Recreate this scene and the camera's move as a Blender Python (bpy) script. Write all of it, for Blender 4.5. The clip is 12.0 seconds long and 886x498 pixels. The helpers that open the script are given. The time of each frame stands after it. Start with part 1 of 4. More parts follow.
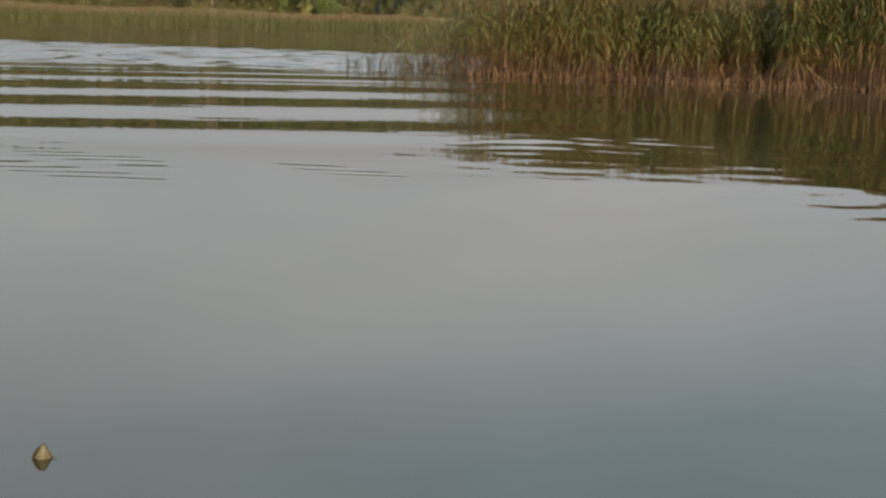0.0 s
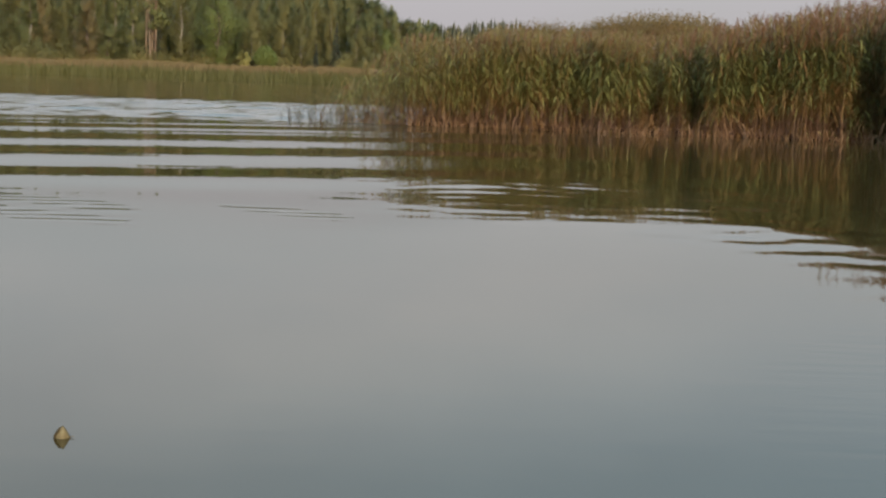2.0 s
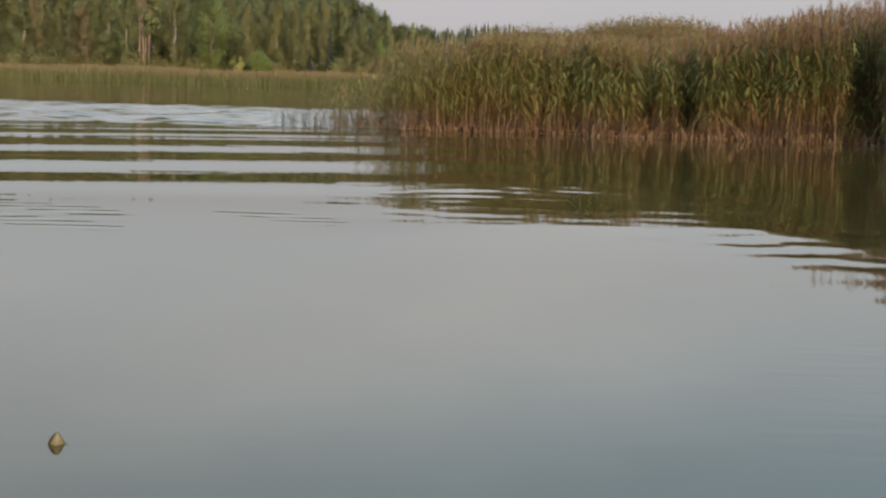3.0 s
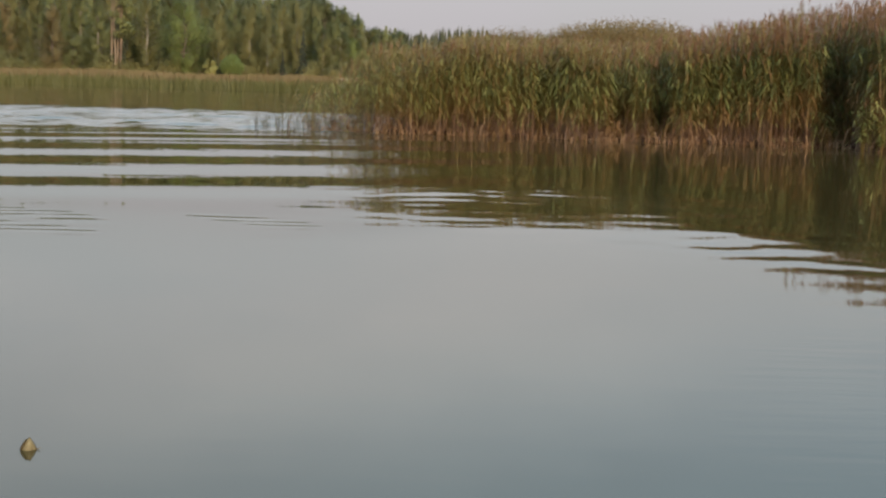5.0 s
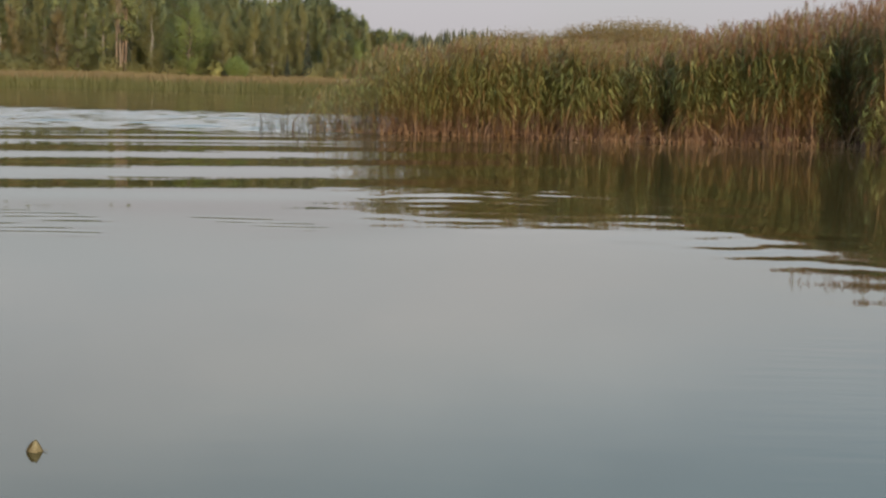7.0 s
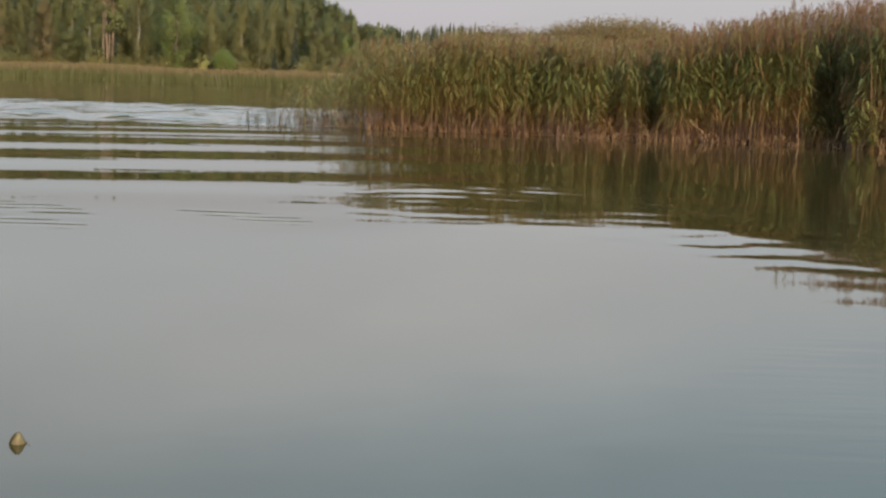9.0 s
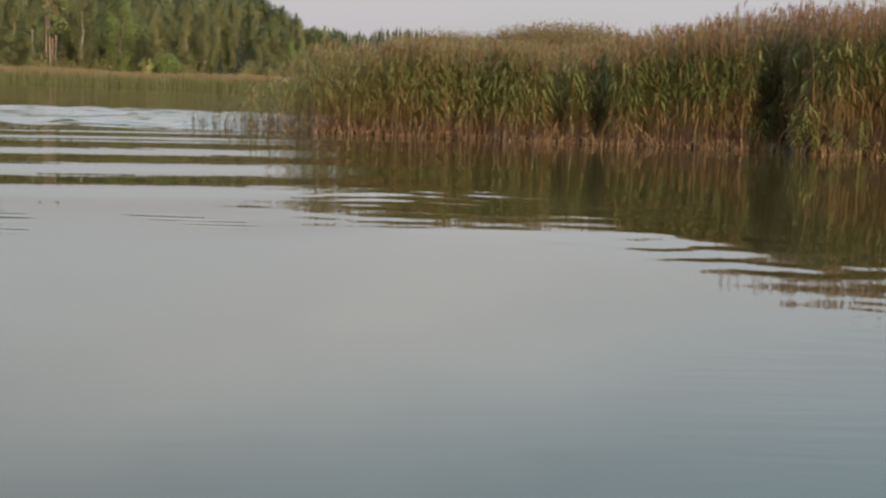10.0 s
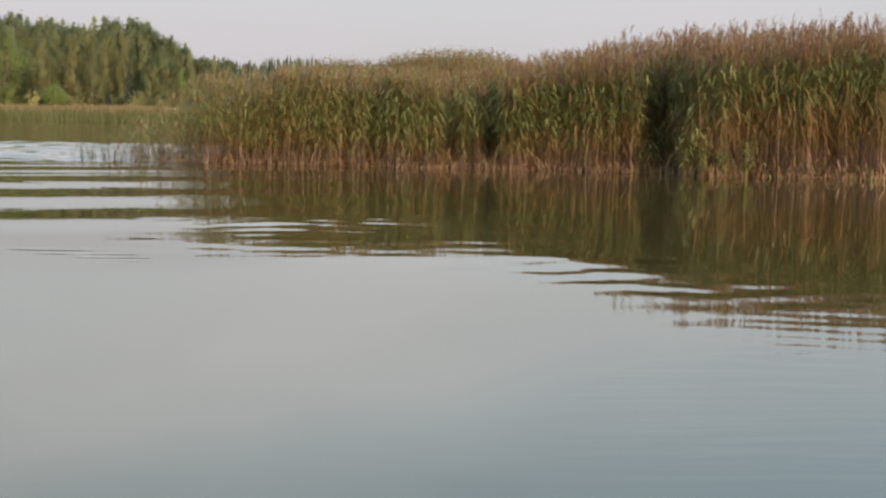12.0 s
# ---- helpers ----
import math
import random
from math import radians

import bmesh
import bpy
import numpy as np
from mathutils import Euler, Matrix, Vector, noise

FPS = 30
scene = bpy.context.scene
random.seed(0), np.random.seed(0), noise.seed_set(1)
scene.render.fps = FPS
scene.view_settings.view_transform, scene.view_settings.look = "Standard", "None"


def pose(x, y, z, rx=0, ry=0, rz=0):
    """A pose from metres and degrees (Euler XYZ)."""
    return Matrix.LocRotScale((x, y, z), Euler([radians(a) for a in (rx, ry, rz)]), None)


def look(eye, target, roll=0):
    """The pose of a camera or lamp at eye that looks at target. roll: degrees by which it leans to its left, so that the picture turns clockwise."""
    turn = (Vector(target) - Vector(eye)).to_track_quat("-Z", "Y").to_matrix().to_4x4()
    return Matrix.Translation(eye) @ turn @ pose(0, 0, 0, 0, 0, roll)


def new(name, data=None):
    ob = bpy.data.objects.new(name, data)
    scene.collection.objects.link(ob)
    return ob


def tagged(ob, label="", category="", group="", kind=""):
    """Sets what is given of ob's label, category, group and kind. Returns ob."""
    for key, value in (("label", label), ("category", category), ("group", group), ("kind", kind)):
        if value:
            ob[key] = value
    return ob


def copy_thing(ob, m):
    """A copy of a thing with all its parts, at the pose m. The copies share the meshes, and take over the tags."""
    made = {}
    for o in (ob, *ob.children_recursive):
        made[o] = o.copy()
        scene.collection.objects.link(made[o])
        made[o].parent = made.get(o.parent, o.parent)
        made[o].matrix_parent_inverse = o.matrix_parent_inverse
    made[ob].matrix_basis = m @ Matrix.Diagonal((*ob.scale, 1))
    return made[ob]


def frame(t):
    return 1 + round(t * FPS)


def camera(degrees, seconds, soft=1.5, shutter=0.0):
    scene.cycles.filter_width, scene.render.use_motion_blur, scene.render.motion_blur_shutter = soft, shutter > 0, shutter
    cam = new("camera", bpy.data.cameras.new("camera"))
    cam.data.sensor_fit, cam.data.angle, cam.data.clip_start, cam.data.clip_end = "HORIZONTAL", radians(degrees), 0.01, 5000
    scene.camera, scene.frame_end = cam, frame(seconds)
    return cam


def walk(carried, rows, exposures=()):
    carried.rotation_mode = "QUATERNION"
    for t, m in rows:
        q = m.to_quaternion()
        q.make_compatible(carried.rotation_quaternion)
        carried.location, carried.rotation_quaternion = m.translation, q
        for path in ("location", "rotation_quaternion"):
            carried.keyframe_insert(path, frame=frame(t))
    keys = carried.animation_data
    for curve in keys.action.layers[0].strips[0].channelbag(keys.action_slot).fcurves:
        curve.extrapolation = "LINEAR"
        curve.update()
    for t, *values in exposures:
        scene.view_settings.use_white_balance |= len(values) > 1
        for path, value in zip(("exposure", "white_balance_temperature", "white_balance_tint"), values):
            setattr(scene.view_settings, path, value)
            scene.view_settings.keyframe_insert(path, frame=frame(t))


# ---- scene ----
cam = camera(34.7, 12.0, soft=2.5)

# seconds, eye x y z, heading to the right, tilt down, lean to the left (degrees)
PATH = [
    (0.0, -0.011, 0.777, 1.093, -3.276, 9.024, 2.031),
    (0.5, -0.011, 0.777, 1.093, -2.984, 8.553, 2.019),
    (1.0, -0.011, 0.777, 1.093, -2.847, 8.409, 2.013),
    (1.5, -0.011, 0.777, 1.093, -2.279, 8.348, 2.015),
    (2.0, 0.000, 0.000, 1.100, -0.860, 6.900, 1.980),
    (2.5, 0.000, 0.000, 1.100, -0.376, 6.779, 2.194),
    (3.0, 0.000, 0.000, 1.100, -0.639, 6.722, 1.762),
    (3.2, 0.000, 0.000, 1.100, -1.002, 7.008, 1.578),
    (4.8, 0.000, 0.000, 1.100, 0.538, 6.572, 1.831),
    (5.0, 0.000, 0.000, 1.100, 0.425, 6.549, 1.736),
    (5.5, 0.000, 0.000, 1.100, 0.456, 6.323, 1.515),
    (6.0, 0.000, 0.000, 1.100, -0.000, 6.478, 1.300),
    (6.5, 0.000, 0.000, 1.100, 0.103, 6.388, 1.474),
    (7.0, 0.000, 0.000, 1.100, 0.211, 6.515, 1.541),
    (7.2, 0.000, 0.000, 1.100, 0.190, 6.701, 1.592),
    (9.0, 0.000, 0.000, 1.100, 0.797, 6.678, 2.147),
    (9.5, 0.000, 0.000, 1.100, 1.848, 6.663, 2.336),
    (10.0, 0.000, 0.000, 1.100, 2.945, 6.439, 2.215),
    (10.5, 0.000, 0.000, 1.100, 4.982, 5.541, 2.045),
    (11.0, 0.000, 0.000, 1.100, 5.924, 5.521, 1.741),
    (11.5, 0.000, 0.000, 1.100, 6.754, 4.870, 1.251),
    (12.0, 0.000, 0.000, 1.100, 7.159, 5.217, 1.373),
]


def aim(x, y, z, heading, tilt, lean):
    a, b = radians(heading), radians(tilt)
    ahead = Vector((math.sin(a) * math.cos(b), math.cos(a) * math.cos(b), -math.sin(b)))
    return look((x, y, z), Vector((x, y, z)) + ahead * 10, lean)


walk(cam, [(row[0], aim(*row[1:])) for row in PATH],
     exposures=[(0.0, -0.14), (1.5, -0.13), (2.0, -0.1), (2.5, 0.0), (9.5, 0.05), (11.0, 0.16), (12.0, 0.28)])

# ---- light: hazy evening sky, a soft low sun behind the camera ----
SUN_ELEVATION, SUN_TURN = 14.0, 160.0
world = bpy.data.worlds.new("evening_sky")
scene.world = world
world.use_nodes = True
wn, wl = world.node_tree.nodes, world.node_tree.links
wn.clear()
w_out = wn.new("ShaderNodeOutputWorld")
w_sky = wn.new("ShaderNodeTexSky")
w_sky.sky_type, w_sky.sun_disc = "NISHITA", False
w_sky.sun_elevation, w_sky.sun_rotation = radians(SUN_ELEVATION), radians(SUN_TURN)
w_sky.dust_density, w_sky.ozone_density = 2.0, 2.0
w_coord = wn.new("ShaderNodeTexCoord")
w_sep = wn.new("ShaderNodeSeparateXYZ")
wl.new(w_coord.outputs["Generated"], w_sep.inputs[0])
# a thin veil of cloud, denser and paler towards the horizon
w_ramp = wn.new("ShaderNodeValToRGB")
stops = w_ramp.color_ramp.elements
stops[0].position, stops[0].color = 0.0, (0.50, 0.468, 0.497, 1)
stops[1].position, stops[1].color = 1.0, (1.15, 1.2, 1.3, 1)
for place_, tone in ((0.085, (0.555, 0.53, 0.55, 1)), (0.13, (0.80, 0.785, 0.79, 1)), (0.20, (1.02, 1.03, 1.05, 1)), (0.30, (1.22, 1.28, 1.33, 1)), (0.38, (1.40, 1.44, 1.48, 1))):
    stop = stops.new(place_)
    stop.color = tone
wl.new(w_sep.outputs["Z"], w_ramp.inputs["Fac"])
w_map = wn.new("ShaderNodeMapping")
w_map.inputs["Scale"].default_value = (2.2, 2.2, 7.0)
w_map.inputs["Location"].default_value = (1.3, 0.4, 0.2)
wl.new(w_coord.outputs["Generated"], w_map.inputs["Vector"])
w_noise = wn.new("ShaderNodeTexNoise")
w_noise.inputs["Scale"].default_value, w_noise.inputs["Detail"].default_value = 1.2, 4.0
wl.new(w_map.outputs[0], w_noise.inputs["Vector"])
w_fac = wn.new("ShaderNodeMapRange")
w_fac.inputs["From Min"].default_value, w_fac.inputs["From Max"].default_value = 0.35, 0.65
w_fac.inputs["To Min"].default_value, w_fac.inputs["To Max"].default_value = 0.70, 0.95
wl.new(w_noise.outputs["Fac"], w_fac.inputs["Value"])
w_dim = wn.new("ShaderNodeVectorMath")
w_dim.operation = "SCALE"
w_dim.inputs["Scale"].default_value = 0.12
wl.new(w_sky.outputs[0], w_dim.inputs[0])
w_mix = wn.new("ShaderNodeMix")
w_mix.data_type = "RGBA"
wl.new(w_fac.outputs[0], w_mix.inputs[0])
wl.new(w_dim.outputs[0], w_mix.inputs[6])
wl.new(w_ramp.outputs[0], w_mix.inputs[7])
# away from the sun and higher up the veil thins to a pale blue
w_add = wn.new("ShaderNodeMath")
w_add.operation = "MULTIPLY_ADD"
w_add.inputs[1].default_value = 6.0
wl.new(w_sep.outputs["Z"], w_add.inputs[0])
wl.new(w_sep.outputs["X"], w_add.inputs[2])
w_blue = wn.new("ShaderNodeMapRange")
w_blue.interpolation_type = "SMOOTHSTEP"
w_blue.inputs["From Min"].default_value, w_blue.inputs["From Max"].default_value = 0.85, 2.3
w_blue.inputs["To Min"].default_value, w_blue.inputs["To Max"].default_value = 0.0, 1.0
wl.new(w_add.outputs[0], w_blue.inputs["Value"])
w_tint = wn.new("ShaderNodeMix")
w_tint.data_type = "RGBA"
w_tint.blend_type = "MULTIPLY"
w_tint.inputs[7].default_value = (0.64, 0.91, 1.06, 1)
wl.new(w_blue.outputs[0], w_tint.inputs[0])
wl.new(w_mix.outputs[2], w_tint.inputs[6])
w_bg = wn.new("ShaderNodeBackground")
w_bg.inputs["Strength"].default_value = 1.0
wl.new(w_tint.outputs[2], w_bg.inputs["Color"])
wl.new(w_bg.outputs[0], w_out.inputs["Surface"])

sun_data = bpy.data.lights.new("sun", "SUN")
sun_data.energy, sun_data.angle, sun_data.color = 5.7, radians(10), (1.0, 0.785, 0.52)
sun = new("sun", sun_data)
s_az, s_el = radians(SUN_TURN), radians(SUN_ELEVATION)
toward = Vector((math.sin(s_az) * math.cos(s_el), math.cos(s_az) * math.cos(s_el), math.sin(s_el)))
sun.matrix_world = look(toward * 100, (0, 0, 0))


# ---- materials ----
def blank(name):
    m = bpy.data.materials.new(name)
    m.use_nodes = True
    n, l = m.node_tree.nodes, m.node_tree.links
    n.clear()
    out = n.new("ShaderNodeOutputMaterial")
    return m, n, l, out


def ramp_node(n, tones):
    r = n.new("ShaderNodeValToRGB")
    e = r.color_ramp.elements
    while len(e) < len(tones):
        e.new(0.5)
    for k, tone in enumerate(tones):
        e[k].position = k / (len(tones) - 1)
        e[k].color = (*tone, 1)
    return r


def foliage(name, tones, through_light=0.25, scale=3.0, by_object=0.35, rough=0.55):
    """Leaves and stalks: the tone varies from piece to piece, from plant to plant and in soft patches."""
    m, n, l, out = blank(name)
    geo, info, tex = n.new("ShaderNodeNewGeometry"), n.new("ShaderNodeObjectInfo"), n.new("ShaderNodeTexNoise")
    tex.inputs["Scale"].default_value, tex.inputs["Detail"].default_value = scale, 3.0
    l.new(geo.outputs["Position"], tex.inputs["Vector"])
    a = n.new("ShaderNodeMix")
    a.inputs[0].default_value = by_object
    l.new(geo.outputs["Random Per Island"], a.inputs[2])
    l.new(info.outputs["Random"], a.inputs[3])
    b = n.new("ShaderNodeMix")
    b.inputs[0].default_value = 0.35
    l.new(a.outputs[0], b.inputs[2])
    l.new(tex.outputs["Fac"], b.inputs[3])
    r = ramp_node(n, tones)
    l.new(b.outputs[0], r.inputs["Fac"])
    p, t, mix = n.new("ShaderNodeBsdfPrincipled"), n.new("ShaderNodeBsdfTranslucent"), n.new("ShaderNodeMixShader")
    p.inputs["Roughness"].default_value = rough
    p.inputs["Specular IOR Level"].default_value = 0.25
    l.new(r.outputs[0], p.inputs["Base Color"])
    l.new(r.outputs[0], t.inputs["Color"])
    mix.inputs[0].default_value = through_light
    l.new(p.outputs[0], mix.inputs[1])
    l.new(t.outputs[0], mix.inputs[2])
    l.new(mix.outputs[0], out.inputs["Surface"])
    return m


def rough_matter(name, tones, scale=1.0, rough=0.9, bump=0.3, stretch=(1, 1, 1)):
    m, n, l, out = blank(name)
    geo, mp = n.new("ShaderNodeNewGeometry"), n.new("ShaderNodeMapping")
    mp.inputs["Scale"].default_value = stretch
    l.new(geo.outputs["Position"], mp.inputs["Vector"])
    big, small = n.new("ShaderNodeTexNoise"), n.new("ShaderNodeTexNoise")
    big.inputs["Scale"].default_value, small.inputs["Scale"].default_value = scale, scale * 9
    big.inputs["Detail"].default_value = small.inputs["Detail"].default_value = 4.0
    l.new(mp.outputs[0], big.inputs["Vector"])
    l.new(mp.outputs[0], small.inputs["Vector"])
    mix = n.new("ShaderNodeMix")
    mix.inputs[0].default_value = 0.45
    l.new(big.outputs["Fac"], mix.inputs[2])
    l.new(small.outputs["Fac"], mix.inputs[3])
    rng = n.new("ShaderNodeMapRange")
    rng.inputs["From Min"].default_value, rng.inputs["From Max"].default_value = 0.3, 0.7
    l.new(mix.outputs[0], rng.inputs["Value"])
    r = ramp_node(n, tones)
    l.new(rng.outputs[0], r.inputs["Fac"])
    b = n.new("ShaderNodeBump")
    b.inputs["Strength"].default_value = bump
    l.new(small.outputs["Fac"], b.inputs["Height"])
    p = n.new("ShaderNodeBsdfPrincipled")
    p.inputs["Roughness"].default_value = rough
    p.inputs["Specular IOR Level"].default_value = 0.1
    l.new(r.outputs[0], p.inputs["Base Color"])
    l.new(b.outputs[0], p.inputs["Normal"])
    l.new(p.outputs[0], out.inputs["Surface"])
    return m


def water_material():
    m, n, l, out = blank("lake_water")
    geo, mp = n.new("ShaderNodeNewGeometry"), n.new("ShaderNodeMapping")
    mp.inputs["Scale"].default_value = (0.5, 2.0, 1.0)
    l.new(geo.outputs["Position"], mp.inputs["Vector"])
    tex = n.new("ShaderNodeTexNoise")
    tex.inputs["Scale"].default_value, tex.inputs["Detail"].default_value = 1.6, 2.0
    l.new(mp.outputs[0], tex.inputs["Vector"])
    b = n.new("ShaderNodeBump")
    b.inputs["Strength"].default_value, b.inputs["Distance"].default_value = 0.09, 0.008
    l.new(tex.outputs["Fac"], b.inputs["Height"])
    far_map, far_tex, far_bump = n.new("ShaderNodeMapping"), n.new("ShaderNodeTexNoise"), n.new("ShaderNodeBump")
    far_map.inputs["Scale"].default_value = (0.4, 1.3, 1.0)
    far_tex.inputs["Scale"].default_value, far_tex.inputs["Detail"].default_value = 1.0, 3.0
    l.new(geo.outputs["Position"], far_map.inputs["Vector"])
    l.new(far_map.outputs[0], far_tex.inputs["Vector"])
    sep, mask = n.new("ShaderNodeSeparateXYZ"), n.new("ShaderNodeMapRange")
    l.new(geo.outputs["Position"], sep.inputs[0])
    l.new(sep.outputs["Y"], mask.inputs["Value"])
    mask.inputs["From Min"].default_value, mask.inputs["From Max"].default_value = 48.0, 60.0
    l.new(mask.outputs[0], far_bump.inputs["Strength"])
    far_bump.inputs["Distance"].default_value = 0.03
    l.new(far_tex.outputs["Fac"], far_bump.inputs["Height"])
    l.new(b.outputs[0], far_bump.inputs["Normal"])
    # a breath of wind on the near water to the east
    air_map, air_tex, air_bump, air_x, air_y, air = (n.new("ShaderNodeMapping"), n.new("ShaderNodeTexNoise"), n.new("ShaderNodeBump"),
                                                     n.new("ShaderNodeMapRange"), n.new("ShaderNodeMapRange"), n.new("ShaderNodeMath"))
    air_map.inputs["Scale"].default_value = (1.6, 9.0, 1.0)
    air_map.inputs["Rotation"].default_value = (0, 0, 0.12)
    air_tex.inputs["Scale"].default_value, air_tex.inputs["Detail"].default_value = 1.0, 3.0
    l.new(geo.outputs["Position"], air_map.inputs["Vector"])
    l.new(air_map.outputs[0], air_tex.inputs["Vector"])
    for node, axis_name, low, high in ((air_x, "X", 0.6, 1.8), (air_y, "Y", 8.0, 5.5)):
        node.interpolation_type = "SMOOTHSTEP"
        node.inputs["From Min"].default_value, node.inputs["From Max"].default_value = low, high
        l.new(sep.outputs[axis_name], node.inputs["Value"])
    air.operation = "MULTIPLY"
    l.new(air_x.outputs[0], air.inputs[0])
    l.new(air_y.outputs[0], air.inputs[1])
    l.new(air.outputs[0], air_bump.inputs["Strength"])
    air_bump.inputs["Distance"].default_value = 0.0016
    l.new(air_tex.outputs["Fac"], air_bump.inputs["Height"])
    l.new(far_bump.outputs[0], air_bump.inputs["Normal"])
    b = air_bump
    p = n.new("ShaderNodeBsdfPrincipled")
    p.inputs["Base Color"].default_value = (0.052, 0.037, 0.013, 1)
    # finer ripples before the reed bed soften its mirror image
    east, out_there, both, rough = n.new("ShaderNodeMapRange"), n.new("ShaderNodeMapRange"), n.new("ShaderNodeMath"), n.new("ShaderNodeMapRange")
    for node, axis_name, low, high in ((east, "X", -2.5, 1.5), (out_there, "Y", 13.0, 20.0)):
        node.interpolation_type = "SMOOTHSTEP"
        node.inputs["From Min"].default_value, node.inputs["From Max"].default_value = low, high
        l.new(sep.outputs[axis_name], node.inputs["Value"])
        l.new(node.outputs[0], both.inputs[0 if axis_name == "X" else 1])
    both.operation = "MULTIPLY"
    rough.inputs["To Min"].default_value, rough.inputs["To Max"].default_value = 0.028, 0.05
    l.new(both.outputs[0], rough.inputs["Value"])
    l.new(rough.outputs[0], p.inputs["Roughness"])
    p.inputs["IOR"].default_value = 1.333
    l.new(b.outputs[0], p.inputs["Normal"])
    l.new(p.outputs[0], out.inputs["Surface"])
    return m


WATER = water_material()
GROUND = rough_matter("lakeside_soil", [(0.022, 0.012, 0.008), (0.042, 0.022, 0.014), (0.06, 0.036, 0.02)], 0.8)
BARK = rough_matter("grey_brown_bark", [(0.07, 0.055, 0.045), (0.16, 0.13, 0.11)], 1.5, 0.9, 0.4, (3, 3, 0.5))
BIRCH_BARK = rough_matter("birch_bark", [(0.083, 0.071, 0.06), (0.225, 0.206, 0.18), (0.3, 0.277, 0.247)], 1.2, 0.8, 0.2, (1, 1, 2))
PINE_BARK = rough_matter("pine_bark", [(0.10, 0.068, 0.05), (0.19, 0.132, 0.098)], 1.4, 0.9, 0.4, (3, 3, 0.6))

STEM_LOW = foliage("dead_reed_stem", [(0.076, 0.04, 0.028), (0.138, 0.08, 0.054), (0.257, 0.178, 0.118)], 0.05)
STEM_HIGH = foliage("reed_stem", [(0.092, 0.057, 0.02), (0.136, 0.094, 0.03), (0.11, 0.094, 0.027)], 0.05)
LEAF_GREEN = foliage("reed_leaf_green", [(0.034, 0.048, 0.018), (0.061, 0.079, 0.028), (0.096, 0.113, 0.04), (0.142, 0.154, 0.055), (0.215, 0.205, 0.081)], 0.25)
LEAF_DRY = foliage("reed_leaf_dry", [(0.115, 0.06, 0.026), (0.2, 0.113, 0.047), (0.34, 0.22, 0.1)], 0.25)
PLUME = foliage("reed_plume", [(0.184, 0.095, 0.054), (0.265, 0.144, 0.08), (0.357, 0.215, 0.122)], 0.35)
FAR_REED = foliage("far_reed_leaf", [(0.082, 0.086, 0.03), (0.093, 0.095, 0.034), (0.106, 0.104, 0.039)], 0.3, 0.15, 0.0)
FAR_PLUME = foliage("far_reed_plume", [(0.105, 0.076, 0.038), (0.13, 0.095, 0.046), (0.155, 0.115, 0.057)], 0.15, 0.15, 0.0)
CROWN_OLIVE = foliage("olive_leaves", [(0.124, 0.12, 0.049), (0.187, 0.175, 0.069), (0.262, 0.232, 0.097)], 0.5, 0.4, 0.85)
CROWN_DULL = foliage("dull_green_leaves", [(0.113, 0.124, 0.05), (0.178, 0.184, 0.076), (0.243, 0.24, 0.103)], 0.5, 0.4, 0.85)
CROWN_GREEN = foliage("fresh_green_leaves", [(0.14, 0.165, 0.05), (0.195, 0.22, 0.07), (0.25, 0.265, 0.09)], 0.5, 0.4, 0.7)
CROWN_RUST = foliage("autumn_leaves", [(0.175, 0.142, 0.066), (0.22, 0.172, 0.082), (0.27, 0.205, 0.1)], 0.5, 0.4, 0.7)
CROWN_YELLOW = foliage("yellow_leaves", [(0.18, 0.17, 0.055), (0.25, 0.23, 0.078)], 0.2, 0.6, 0.3)
NEEDLES = foliage("spruce_needles", [(0.103, 0.115, 0.044), (0.155, 0.161, 0.059), (0.207, 0.201, 0.077)], 0.2, 0.4, 0.5)
FAR_NEEDLES = foliage("far_wood_needles", [(0.03, 0.035, 0.02), (0.048, 0.05, 0.027), (0.075, 0.068, 0.034)], 0.05, 0.05, 0.0)


# ---- mesh helpers ----
class Pile:
    """Gathers faces of many small pieces for one mesh, each with its material's number."""

    def __init__(self):
        self.v, self.f, self.m, self.count = [], [], [], 0

    def add(self, verts, faces, slot):
        self.v.extend(verts)
        base = self.count
        for face in faces:
            self.f.append([base + i for i in face])
            self.m.append(slot)
        self.count += len(verts)

    def triangles(self, corners, slot):
        """Many triangles at once, from an array of n x 3 corners."""
        n = len(corners)
        self.v.extend(map(tuple, corners.reshape(-1, 3).tolist()))
        self.f.extend((np.arange(3 * n).reshape(-1, 3) + self.count).tolist())
        self.m.extend([slot] * n)
        self.count += 3 * n

    def mesh(self, name, materials, smooth=False):
        me = bpy.data.meshes.new(name)
        me.from_pydata([tuple(p) for p in self.v], [], self.f)
        for mat in materials:
            me.materials.append(mat)
        me.polygons.foreach_set("material_index", self.m)
        if smooth:
            me.polygons.foreach_set("use_smooth", [True] * len(me.polygons))
        me.update()
        return me


def part(name, me, parent, label=""):
    ob = new(name, me)
    ob.parent = parent
    return tagged(ob, label) if label else ob


